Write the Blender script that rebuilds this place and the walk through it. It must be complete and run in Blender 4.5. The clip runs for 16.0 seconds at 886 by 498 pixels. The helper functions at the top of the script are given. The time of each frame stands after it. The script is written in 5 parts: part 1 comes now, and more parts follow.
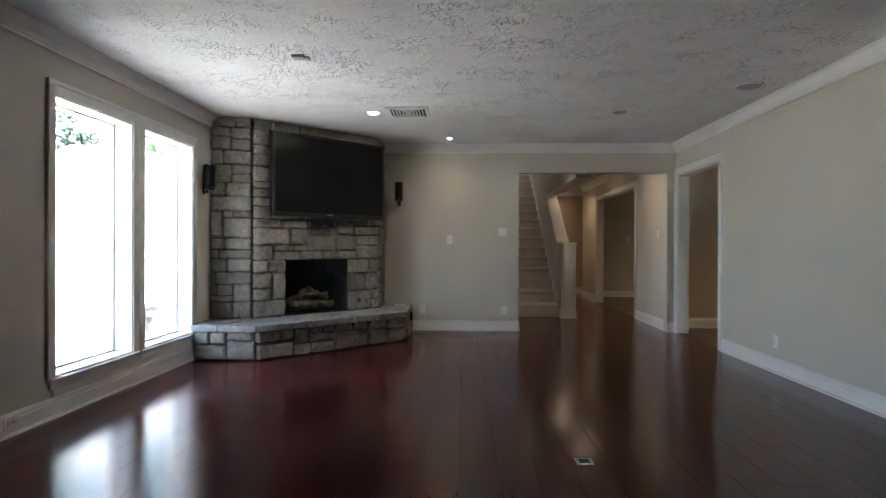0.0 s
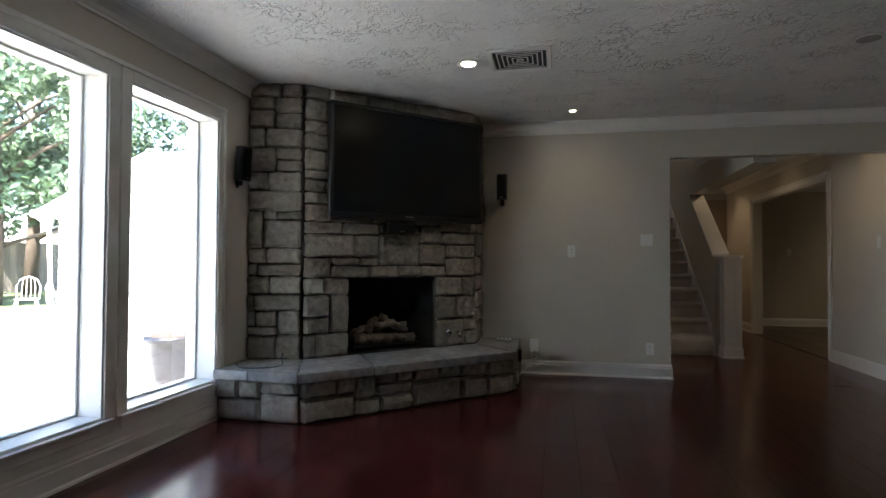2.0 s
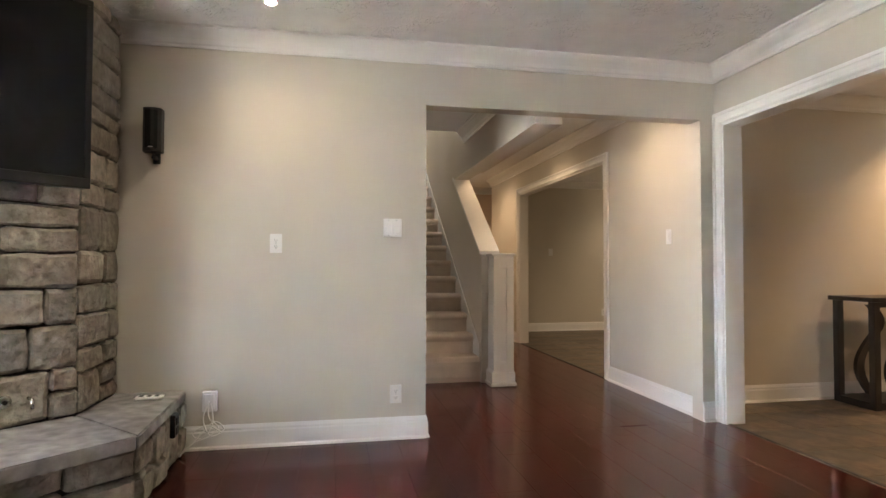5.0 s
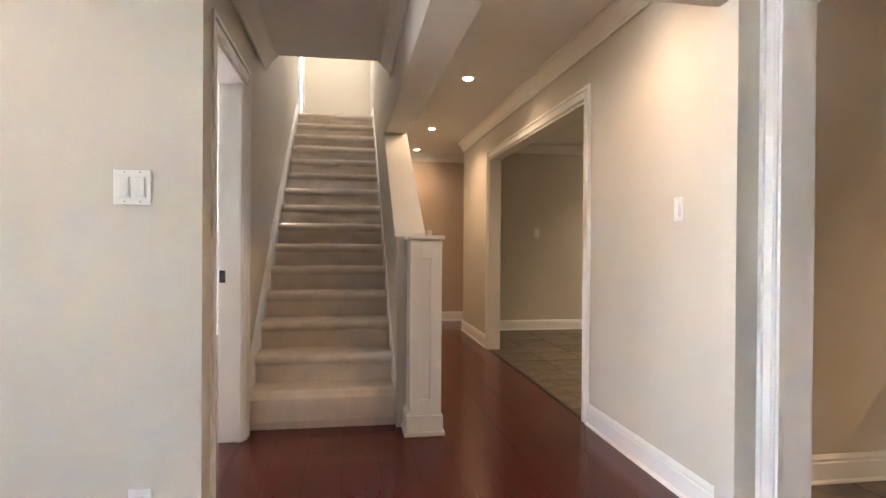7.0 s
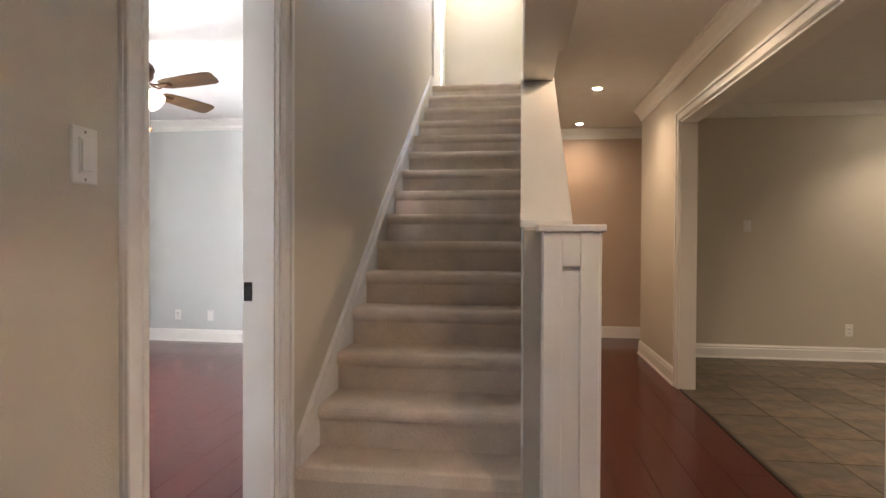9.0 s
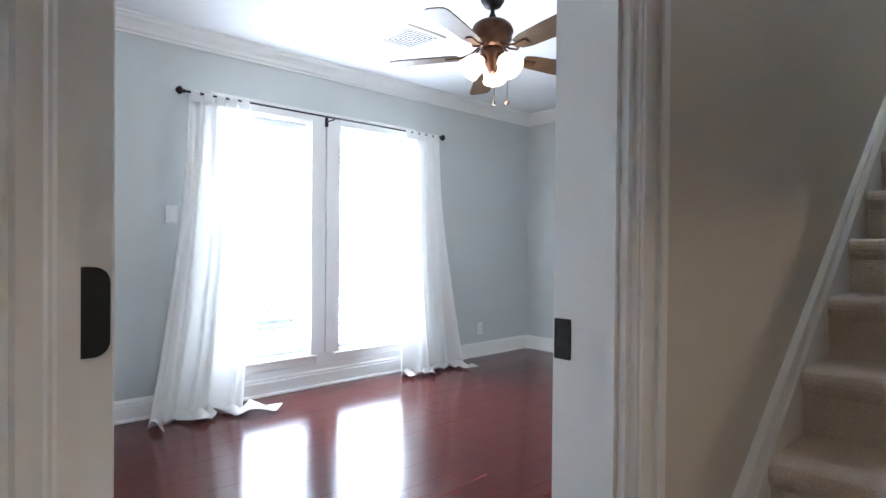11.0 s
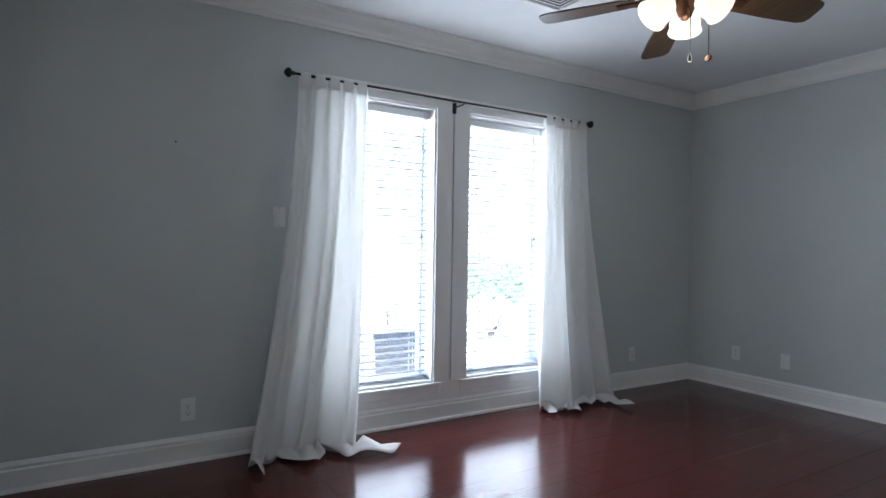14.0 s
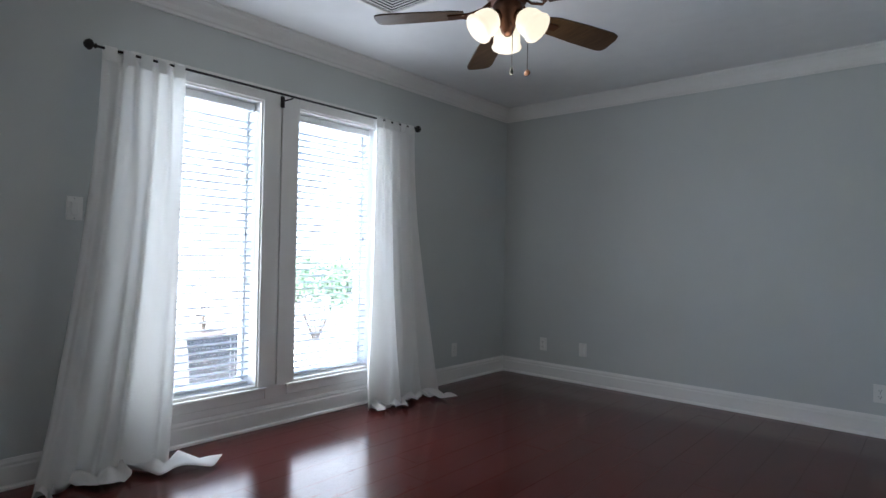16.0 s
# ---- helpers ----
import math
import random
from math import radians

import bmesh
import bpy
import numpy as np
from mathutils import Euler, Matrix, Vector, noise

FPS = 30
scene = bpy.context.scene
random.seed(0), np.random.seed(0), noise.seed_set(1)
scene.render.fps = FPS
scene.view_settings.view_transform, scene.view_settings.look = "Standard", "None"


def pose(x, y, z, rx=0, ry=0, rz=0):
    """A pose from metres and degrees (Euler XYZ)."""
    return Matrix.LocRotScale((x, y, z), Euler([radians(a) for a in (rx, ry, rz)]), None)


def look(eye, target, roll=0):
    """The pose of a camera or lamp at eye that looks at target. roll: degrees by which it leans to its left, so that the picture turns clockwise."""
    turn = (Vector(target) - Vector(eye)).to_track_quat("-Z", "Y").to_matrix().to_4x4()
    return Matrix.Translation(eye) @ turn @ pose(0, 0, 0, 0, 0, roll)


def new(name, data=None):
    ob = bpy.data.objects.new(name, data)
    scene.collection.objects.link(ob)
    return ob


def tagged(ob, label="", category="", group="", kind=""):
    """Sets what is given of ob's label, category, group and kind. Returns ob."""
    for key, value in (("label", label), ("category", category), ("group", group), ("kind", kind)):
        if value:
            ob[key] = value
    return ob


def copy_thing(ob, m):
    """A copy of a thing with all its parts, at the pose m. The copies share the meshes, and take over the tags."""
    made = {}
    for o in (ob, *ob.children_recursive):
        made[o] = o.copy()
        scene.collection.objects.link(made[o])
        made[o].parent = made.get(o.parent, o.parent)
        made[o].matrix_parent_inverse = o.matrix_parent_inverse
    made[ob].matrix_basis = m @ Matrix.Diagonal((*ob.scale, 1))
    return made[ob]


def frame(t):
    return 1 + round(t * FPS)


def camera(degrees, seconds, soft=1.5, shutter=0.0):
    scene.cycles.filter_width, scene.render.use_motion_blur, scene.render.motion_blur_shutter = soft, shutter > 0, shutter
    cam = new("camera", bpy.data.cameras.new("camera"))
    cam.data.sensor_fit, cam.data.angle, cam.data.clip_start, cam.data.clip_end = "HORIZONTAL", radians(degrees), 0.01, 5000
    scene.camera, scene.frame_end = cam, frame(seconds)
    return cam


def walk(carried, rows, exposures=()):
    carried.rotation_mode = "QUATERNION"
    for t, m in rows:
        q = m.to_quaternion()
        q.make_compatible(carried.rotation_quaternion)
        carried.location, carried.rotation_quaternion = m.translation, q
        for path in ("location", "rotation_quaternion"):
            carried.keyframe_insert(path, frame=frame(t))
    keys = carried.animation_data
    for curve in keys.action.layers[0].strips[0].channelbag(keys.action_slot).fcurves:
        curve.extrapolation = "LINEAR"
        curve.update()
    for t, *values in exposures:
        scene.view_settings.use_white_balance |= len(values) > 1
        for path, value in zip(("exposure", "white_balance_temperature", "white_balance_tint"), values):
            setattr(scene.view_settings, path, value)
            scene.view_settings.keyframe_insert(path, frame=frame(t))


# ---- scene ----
cam = camera(75.3, 16.0)
PATH = [
    (0, (0.873, 0.339, 1.124), (0.804, 2.337, 1.117), 0.2),
    (0.5, (0.837, 0.742, 1.104), (0.705, 2.737, 1.152), 0.2),
    (1, (0.788, 1.287, 1.066), (0.549, 3.271, 1.126), 0.2),
    (1.5, (0.697, 1.787, 1.064), (0.349, 3.756, 1.12), 0.1),
    (2, (0.561, 2.25, 1.093), (0.17, 4.211, 1.144), 0.2),
    (2.5, (0.442, 2.61, 1.101), (0.015, 4.563, 1.155), 0.3),
    (3, (0.416, 2.925, 1.106), (-0.006, 4.879, 1.164), 0.3),
    (3.5, (0.5, 3.219, 1.097), (0.202, 5.196, 1.155), 0.4),
    (4, (0.618, 3.641, 1.096), (0.53, 5.638, 1.159), 0.1),
    (4.5, (0.813, 4.047, 1.108), (0.955, 6.041, 1.163), 0.4),
    (5, (1.033, 4.444, 1.088), (1.411, 6.407, 1.145), 0.1),
    (5.2, (1.132, 4.622, 1.100), (1.546, 6.579, 1.152), 0.2),
    (7.5, (2.291, 6.395, 1.144), (2.517, 8.382, 1.119), 0.4),
    (8, (2.396, 6.729, 1.135), (2.446, 8.728, 1.11), 0.4),
    (8.2, (2.407, 6.876, 1.139), (2.412, 8.876, 1.116), 0.4),
    (10.3, (2.193, 8.415, 1.136), (1.119, 10.078, 1.106), 0.4),
    (10.5, (2.141, 8.525, 1.124), (0.922, 10.085, 1.1), 0.6),
    (11, (1.967, 8.667, 1.116), (0.512, 10.039, 1.097), 0.5),
    (11.5, (1.8, 8.768, 1.125), (0.22, 10.006, 1.109), 0.6),
    (12, (1.658, 8.928, 1.096), (-0.015, 10.023, 1.082), 0.8),
    (12.5, (1.524, 9.043, 1.104), (-0.228, 10.009, 1.084), 0.8),
    (13, (1.44, 9.076, 1.116), (-0.334, 9.998, 1.099), 0.7),
    (13.5, (1.352, 9.069, 1.113), (-0.41, 10.016, 1.106), 0.7),
    (14, (1.286, 9.037, 1.139), (-0.419, 10.083, 1.13), 0.9),
    (14.5, (1.265, 9.024, 1.139), (-0.358, 10.193, 1.135), 1.1),
    (15, (1.237, 9.014, 1.136), (-0.27, 10.329, 1.135), 1.2),
    (15.5, (1.249, 8.997, 1.114), (-0.148, 10.428, 1.125), 1.1),
    (16, (1.259, 8.997, 1.106), (-0.051, 10.509, 1.123), 1.2),
]
EXPOSURES = [(0, 4.55, 6250, 10), (0.6, 4.2, 6250, 10), (1.5, 3.65, 6300, 10), (2.5, 3.5, 6350, 10), (3.3, 3.8, 6450, 10), (4.0, 4.7, 6750, 12), (4.5, 5.3, 6800, 13), (5.0, 5.75, 6800, 14), (6.2, 6.05, 6750, 16),
             (7.5, 6.2, 6500, 17), (8.2, 6.2, 6350, 17), (10.3, 5.72, 5650, 12), (11.0, 5.54, 5250, 10), (12.0, 5.05, 5150, 10), (13.0, 4.4, 5250, 10), (14.0, 3.95, 5350, 10), (16, 3.7, 5500, 10)]
walk(cam, [(t, look(eye, target, roll)) for t, eye, target, roll in PATH], EXPOSURES)

# ---- world, sun, large lights ----
world = bpy.data.worlds.new("world")
scene.world = world
world.use_nodes = True
_wn = world.node_tree
_sky = _wn.nodes.new("ShaderNodeTexSky")
_sky.sky_type = "NISHITA"
_sky.sun_disc = False
_sky.sun_elevation = radians(58)
_sky.sun_rotation = radians(166)
_bg = _wn.nodes["Background"]
_bg.inputs["Strength"].default_value = 0.15
_wn.links.new(_sky.outputs["Color"], _bg.inputs["Color"])


def lamp(name, kind, energy, colour, m, size=0.1, size_y=None, angle=None, blend=0.5):
    data = bpy.data.lights.new(name, kind)
    data.energy, data.color = energy, colour
    if kind == "AREA":
        data.shape, data.size, data.size_y = "RECTANGLE", size, size_y or size
    elif kind == "SUN":
        data.angle = angle
    else:
        data.shadow_soft_size = size
        if kind == "SPOT":
            data.spot_size, data.spot_blend = angle, blend
    ob = new(name, data)
    ob.matrix_world = m
    return ob


SUN_DIR = Vector((math.cos(radians(58)) * math.sin(radians(166)), math.cos(radians(58)) * math.cos(radians(166)), math.sin(radians(58))))
lamp("sun", "SUN", 5.0, (1, 0.95, 0.88), look(SUN_DIR * 30, (0, 0, 0)), angle=radians(0.5))
DAY = (0.93, 0.97, 1.0)
# Added fill lamp for landing and steps; the real source upstairs is unknown.
lamp("upstairs_fill_light", "AREA", 0.68, (1.0, 0.87, 0.69), look((1.97, 14.59, 4.72), (1.97, 11.4, 2.6)), 0.6, 0.5)
for y0, y1 in ((10.24, 10.945), (11.20, 11.90)):
    lamp("bedroom_window_light", "AREA", 1.0, (1.0, 0.985, 0.95), look((-1.955, (y0 + y1) / 2, 1.145), (1.0, (y0 + y1) / 2, 1.145)), y1 - y0 - 0.05, 1.70)

# ---- materials ----


def mat(name, colour, rough=0.6, metal=0.0, grain=0.06, grain_scale=8.0, fine=0.0, fine_scale=120.0, bump=0.0, bump_scale=60.0,
        colour2=None, mix_scale=1.5, random=0.0, island=0.0, coat=0.0, stretch=None, spec=0.5, detail=4.0):
    """Paint, wood, stone: base colour with variation at two scales, and a fine relief."""
    m = bpy.data.materials.new(name)
    m.use_nodes = True
    nt = m.node_tree
    b = nt.nodes["Principled BSDF"]
    tc = nt.nodes.new("ShaderNodeTexCoord")
    src = tc.outputs["Object"]
    if stretch:
        mp = nt.nodes.new("ShaderNodeMapping")
        mp.inputs["Scale"].default_value = stretch
        nt.links.new(src, mp.inputs["Vector"])
        src = mp.outputs["Vector"]
    n1 = nt.nodes.new("ShaderNodeTexNoise")
    n1.inputs["Scale"].default_value = mix_scale
    n1.inputs["Detail"].default_value = 3
    n2 = nt.nodes.new("ShaderNodeTexNoise")
    n2.inputs["Scale"].default_value = grain_scale
    n2.inputs["Detail"].default_value = detail
    for n in (n1, n2):
        nt.links.new(src, n.inputs["Vector"])
    c2 = colour2 or tuple(c * (1 - grain) for c in colour)
    mx = nt.nodes.new("ShaderNodeMix")
    mx.data_type = "RGBA"
    mx.inputs[6].default_value = (*colour, 1)
    mx.inputs[7].default_value = (*c2, 1)
    rmp = nt.nodes.new("ShaderNodeMapRange")
    rmp.inputs[1].default_value, rmp.inputs[2].default_value = 0.35, 0.65
    nt.links.new(n1.outputs["Fac"], rmp.inputs[0])
    nt.links.new(rmp.outputs[0], mx.inputs[0])
    col = mx.outputs[2]
    hs = nt.nodes.new("ShaderNodeHueSaturation")
    nt.links.new(col, hs.inputs["Color"])
    val = nt.nodes.new("ShaderNodeMapRange")
    val.inputs[1].default_value, val.inputs[2].default_value = 0.3, 0.7
    val.inputs[3].default_value, val.inputs[4].default_value = 1 - grain, 1 + grain
    nt.links.new(n2.outputs["Fac"], val.inputs[0])
    out = val.outputs[0]
    if random or island:
        src2 = nt.nodes.new("ShaderNodeObjectInfo").outputs["Random"] if random else nt.nodes.new("ShaderNodeNewGeometry").outputs["Random Per Island"]
        amp = random or island
        r2 = nt.nodes.new("ShaderNodeMapRange")
        r2.inputs[3].default_value, r2.inputs[4].default_value = 1 - amp, 1 + amp
        nt.links.new(src2, r2.inputs[0])
        mu = nt.nodes.new("ShaderNodeMath")
        mu.operation = "MULTIPLY"
        nt.links.new(out, mu.inputs[0])
        nt.links.new(r2.outputs[0], mu.inputs[1])
        out = mu.outputs[0]
    nt.links.new(out, hs.inputs["Value"])
    nt.links.new(hs.outputs["Color"], b.inputs["Base Color"])
    b.inputs["Metallic"].default_value = metal
    b.inputs["Specular IOR Level"].default_value = spec
    rr = nt.nodes.new("ShaderNodeMapRange")
    rr.inputs[3].default_value, rr.inputs[4].default_value = max(rough - 0.05, 0.02), min(rough + 0.05, 1)
    nt.links.new(n1.outputs["Fac"], rr.inputs[0])
    nt.links.new(rr.outputs[0], b.inputs["Roughness"])
    b.inputs["Coat Weight"].default_value = coat
    b.inputs["Coat Roughness"].default_value = 0.12
    if bump:
        n3 = nt.nodes.new("ShaderNodeTexNoise")
        n3.inputs["Scale"].default_value = bump_scale
        n3.inputs["Detail"].default_value = 4
        nt.links.new(src, n3.inputs["Vector"])
        bp = nt.nodes.new("ShaderNodeBump")
        bp.inputs["Strength"].default_value = 1.0
        bp.inputs["Distance"].default_value = bump
        nt.links.new(n3.outputs["Fac"], bp.inputs["Height"])
        nt.links.new(bp.outputs["Normal"], b.inputs["Normal"])
    return m


def emit(name, colour, strength):
    m = bpy.data.materials.new(name)
    m.use_nodes = True
    b = m.node_tree.nodes["Principled BSDF"]
    b.inputs["Base Color"].default_value = (0.3, 0.29, 0.27, 1)
    b.inputs["Emission Color"].default_value = (*colour, 1)
    b.inputs["Emission Strength"].default_value = strength
    return m


def glass_mat(name):
    m = bpy.data.materials.new(name)
    m.use_nodes = True
    b = m.node_tree.nodes["Principled BSDF"]
    b.inputs["Base Color"].default_value = (1, 1, 1, 1)
    b.inputs["Roughness"].default_value = 0.0
    b.inputs["IOR"].default_value = 1.45
    b.inputs["Transmission Weight"].default_value = 1.0
    return m


def cloth_mat(name, colour):
    m = bpy.data.materials.new(name)
    m.use_nodes = True
    nt = m.node_tree
    b = nt.nodes["Principled BSDF"]
    b.inputs["Base Color"].default_value = (*colour, 1)
    b.inputs["Roughness"].default_value = 0.9
    tr = nt.nodes.new("ShaderNodeBsdfTranslucent")
    tr.inputs["Color"].default_value = (0.9, 0.9, 0.88, 1)
    mx = nt.nodes.new("ShaderNodeMixShader")
    mx.inputs[0].default_value = 0.40
    nt.links.new(b.outputs[0], mx.inputs[1])
    nt.links.new(tr.outputs[0], mx.inputs[2])
    nt.links.new(mx.outputs[0], nt.nodes["Material Output"].inputs["Surface"])
    wv = nt.nodes.new("ShaderNodeTexNoise")
    wv.inputs["Scale"].default_value = 300
    bp = nt.nodes.new("ShaderNodeBump")
    bp.inputs["Distance"].default_value = 0.0006
    nt.links.new(wv.outputs["Fac"], bp.inputs["Height"])
    nt.links.new(bp.outputs["Normal"], b.inputs["Normal"])
    return m


def stomp_mat(name, colour):
    """White ceiling paint over stomped plaster."""
    m = mat(name, colour, 0.85, grain=0.03, spec=0.2)
    nt = m.node_tree
    b = nt.nodes["Principled BSDF"]
    tc = nt.nodes.new("ShaderNodeTexCoord")
    n1 = nt.nodes.new("ShaderNodeTexNoise")
    n1.inputs["Scale"].default_value = 21
    n1.inputs["Detail"].default_value = 5
    n1.inputs["Distortion"].default_value = 1.2
    nt.links.new(tc.outputs["Object"], n1.inputs["Vector"])
    rp = nt.nodes.new("ShaderNodeMapRange")
    rp.inputs[1].default_value, rp.inputs[2].default_value = 0.5, 0.62
    nt.links.new(n1.outputs["Fac"], rp.inputs[0])
    n0 = nt.nodes.new("ShaderNodeTexNoise")
    n0.inputs["Scale"].default_value = 3.5
    nt.links.new(tc.outputs["Object"], n0.inputs["Vector"])
    clump = nt.nodes.new("ShaderNodeMapRange")
    clump.inputs[1].default_value, clump.inputs[2].default_value = 0.46, 0.66
    clump.inputs[3].default_value, clump.inputs[4].default_value = 0.12, 1.0
    nt.links.new(n0.outputs["Fac"], clump.inputs[0])
    mu = nt.nodes.new("ShaderNodeMath")
    mu.operation = "MULTIPLY"
    nt.links.new(rp.outputs[0], mu.inputs[0])
    nt.links.new(clump.outputs[0], mu.inputs[1])
    bp = nt.nodes.new("ShaderNodeBump")
    bp.inputs["Distance"].default_value = 0.011
    nt.links.new(mu.outputs[0], bp.inputs["Height"])
    nt.links.new(bp.outputs["Normal"], b.inputs["Normal"])
    return m


M_WALL = mat("beige_wall_paint", (0.60, 0.555, 0.475), 0.62, grain=0.02, grain_scale=3, bump=0.0012, bump_scale=170, spec=0.35)
M_TAN = mat("tan_wall_tone", (0.56, 0.43, 0.33), 0.62, grain=0.02, grain_scale=3, bump=0.0012, bump_scale=170, spec=0.35)
M_BLUE = mat("pale_grey_wall_paint", (0.566, 0.585, 0.570), 0.6, grain=0.02, grain_scale=3, bump=0.0010, bump_scale=170, spec=0.35)
M_TRIM = mat("white_trim_paint", (0.80, 0.79, 0.76), 0.32, grain=0.015, grain_scale=4, bump=0.0003, bump_scale=90)
M_CEIL = stomp_mat("stomped_white_ceiling", (0.78, 0.78, 0.77))
M_CEIL2 = mat("smooth_white_ceiling", (0.78, 0.78, 0.77), 0.8, grain=0.02, bump=0.001, bump_scale=120, spec=0.2)
M_PLANK = mat("dark_cherry_planks", (0.086, 0.0155, 0.013), 0.15, grain=0.28, grain_scale=14, mix_scale=5, colour2=(0.058, 0.0103, 0.0095),
              random=0.12, stretch=(6, 0.7, 1), bump=0.0004, bump_scale=18, spec=0.33)
M_GAP = mat("dark_floor_joint", (0.012, 0.005, 0.004), 0.6)
M_SLATE = mat("slate_tile", (0.085, 0.075, 0.06), 0.45, grain=0.35, grain_scale=9, mix_scale=2.5, colour2=(0.15, 0.11, 0.075), random=0.3, bump=0.004, bump_scale=16)
M_GROUT = mat("dark_grout", (0.06, 0.055, 0.05), 0.9, bump=0.001)
M_STONE = mat("grey_ledge_stone", (0.30, 0.272, 0.222), 0.85, grain=0.20, grain_scale=22, mix_scale=4, colour2=(0.23, 0.202, 0.165), random=0.22, bump=0.02, bump_scale=24, detail=8)
M_MORTAR = mat("dark_mortar", (0.12, 0.11, 0.098), 0.95, grain=0.3, grain_scale=50, bump=0.004, bump_scale=80)
M_SLAB = mat("grey_flagstone", (0.32, 0.305, 0.29), 0.75, grain=0.28, grain_scale=14, mix_scale=4, colour2=(0.235, 0.225, 0.215), random=0.12, bump=0.006, bump_scale=15)
M_SOOT = mat("sooty_firebrick", (0.022, 0.02, 0.018), 0.95, grain=0.5, grain_scale=7, bump=0.004, bump_scale=30)
M_LOG = mat("ceramic_log", (0.075, 0.055, 0.04), 0.9, grain=0.4, grain_scale=16, colour2=(0.20, 0.16, 0.125), mix_scale=9, bump=0.012, bump_scale=25)
M_BLACK = mat("black_plastic", (0.012, 0.012, 0.013), 0.35, grain=0.1)
M_SCREEN = mat("black_screen", (0.006, 0.0065, 0.0075), 0.34, spec=0.25, grain=0.05)
M_BLKMET = mat("black_iron", (0.015, 0.015, 0.015), 0.5, metal=0.3, grain=0.1)
M_GREYPL = mat("grey_print", (0.35, 0.36, 0.37), 0.5)
M_WHITEPL = mat("white_plastic", (0.78, 0.77, 0.74), 0.35, grain=0.01)
M_SLOT = mat("dark_slot", (0.03, 0.03, 0.03), 0.7)
M_CHROME = mat("chrome", (0.6, 0.6, 0.6), 0.2, metal=1.0, grain=0.05)
M_CARPET = mat("beige_carpet", (0.77, 0.67, 0.575), 0.98, grain=0.14, grain_scale=220, mix_scale=7, colour2=(0.69, 0.595, 0.505), bump=0.006, bump_scale=260, spec=0.1)
M_CAN = emit("lit_bulb", (1.0, 0.86, 0.62), 3)
M_SHADE = emit("lit_frosted_glass", (1.0, 0.80, 0.52), 0.085)
M_BRONZE = mat("aged_bronze", (0.10, 0.045, 0.025), 0.42, metal=0.7, grain=0.25, grain_scale=20)
M_DKBRONZE = mat("dark_bronze", (0.02, 0.017, 0.016), 0.45, metal=0.5, grain=0.2)
M_BLADE = mat("walnut_blade", (0.085, 0.05, 0.025), 0.45, grain=0.3, grain_scale=12, stretch=(1.5, 14, 1), random=0.1)
M_CURTAIN = cloth_mat("white_cotton", (0.90, 0.89, 0.87))
M_BLIND = mat("white_blind_slat", (0.82, 0.83, 0.84), 0.45, grain=0.01)
M_GLASS = glass_mat("window_glass")
M_ESPRESSO = mat("espresso_wood", (0.018, 0.011, 0.008), 0.35, grain=0.3, grain_scale=10, stretch=(1, 8, 1))
M_CONCRETE = mat("pale_concrete", (0.55, 0.53, 0.49), 0.9, grain=0.1, grain_scale=4, bump=0.003)
M_GRASS = mat("lawn", (0.09, 0.13, 0.04), 0.95, grain=0.3, grain_scale=30, mix_scale=0.6, colour2=(0.13, 0.15, 0.06), bump=0.02)
M_SIDING = mat("white_siding", (0.76, 0.75, 0.71), 0.6, grain=0.03)
M_ROOF = mat("grey_shingle", (0.22, 0.21, 0.2), 0.9, grain=0.25, grain_scale=12, bump=0.01)
M_FENCE = mat("weathered_cedar", (0.20, 0.17, 0.14), 0.9, grain=0.3, grain_scale=10, stretch=(6, 6, 0.5), random=0.2, bump=0.003)
M_BARK = mat("bark", (0.13, 0.10, 0.075), 0.95, grain=0.35, grain_scale=20, bump=0.02)
M_LEAF = mat("green_leaves", (0.115, 0.175, 0.095), 0.6, grain=0.3, grain_scale=3, island=0.45)
M_POT = mat("dark_glazed_pot", (0.014, 0.014, 0.018), 0.35, grain=0.2)
M_SOIL = mat("soil", (0.05, 0.035, 0.025), 0.95, grain=0.3, bump=0.01)
M_TWIG = mat("dry_twig", (0.22, 0.17, 0.12), 0.9, grain=0.2)

# ---- builders ----
ORIGIN = {}


def thing(name, at, label, category, group="", kind=""):
    ob = new(name)
    ob.location = at
    ob.empty_display_size = 0.1
    ORIGIN[ob.name] = Vector(at)
    return tagged(ob, label, category, group, kind)


def part(name, bm, material, parent, label="", smooth=False):
    me = bpy.data.meshes.new(name)
    if parent:
        bmesh.ops.translate(bm, verts=bm.verts, vec=-ORIGIN[parent.name])
    bm.normal_update()
    bm.to_mesh(me)
    bm.free()
    me.materials.append(material)
    if smooth:
        for p in me.polygons:
            p.use_smooth = True
    ob = new(name, me)
    if parent:
        ob.parent = parent
        ORIGIN[ob.name] = ORIGIN[parent.name]
    else:
        ORIGIN[ob.name] = Vector((0, 0, 0))
    return tagged(ob, label) if label else ob


def structure(name, bm, material, label, category="", smooth=False):
    ob = part(name, bm, material, None, "", smooth)
    return tagged(ob, label, category or name.split("_")[0], kind="structure")


def box(bm, x0, x1, y0, y1, z0, z1, b=0.0, seg=1):
    vs = [bm.verts.new((x, y, z)) for x in (x0, x1) for y in (y0, y1) for z in (z0, z1)]
    fs = [bm.faces.new([vs[i] for i in q]) for q in ((0, 1, 3, 2), (4, 6, 7, 5), (0, 4, 5, 1), (2, 3, 7, 6), (0, 2, 6, 4), (1, 5, 7, 3))]
    if b:
        es = list({e for f in fs for e in f.edges})
        bmesh.ops.bevel(bm, geom=es, offset=b, segments=seg, affect="EDGES", profile=0.6)
    return bm


def one(x0, x1, y0, y1, z0, z1, b=0.0, seg=1):
    return box(bmesh.new(), x0, x1, y0, y1, z0, z1, b, seg)


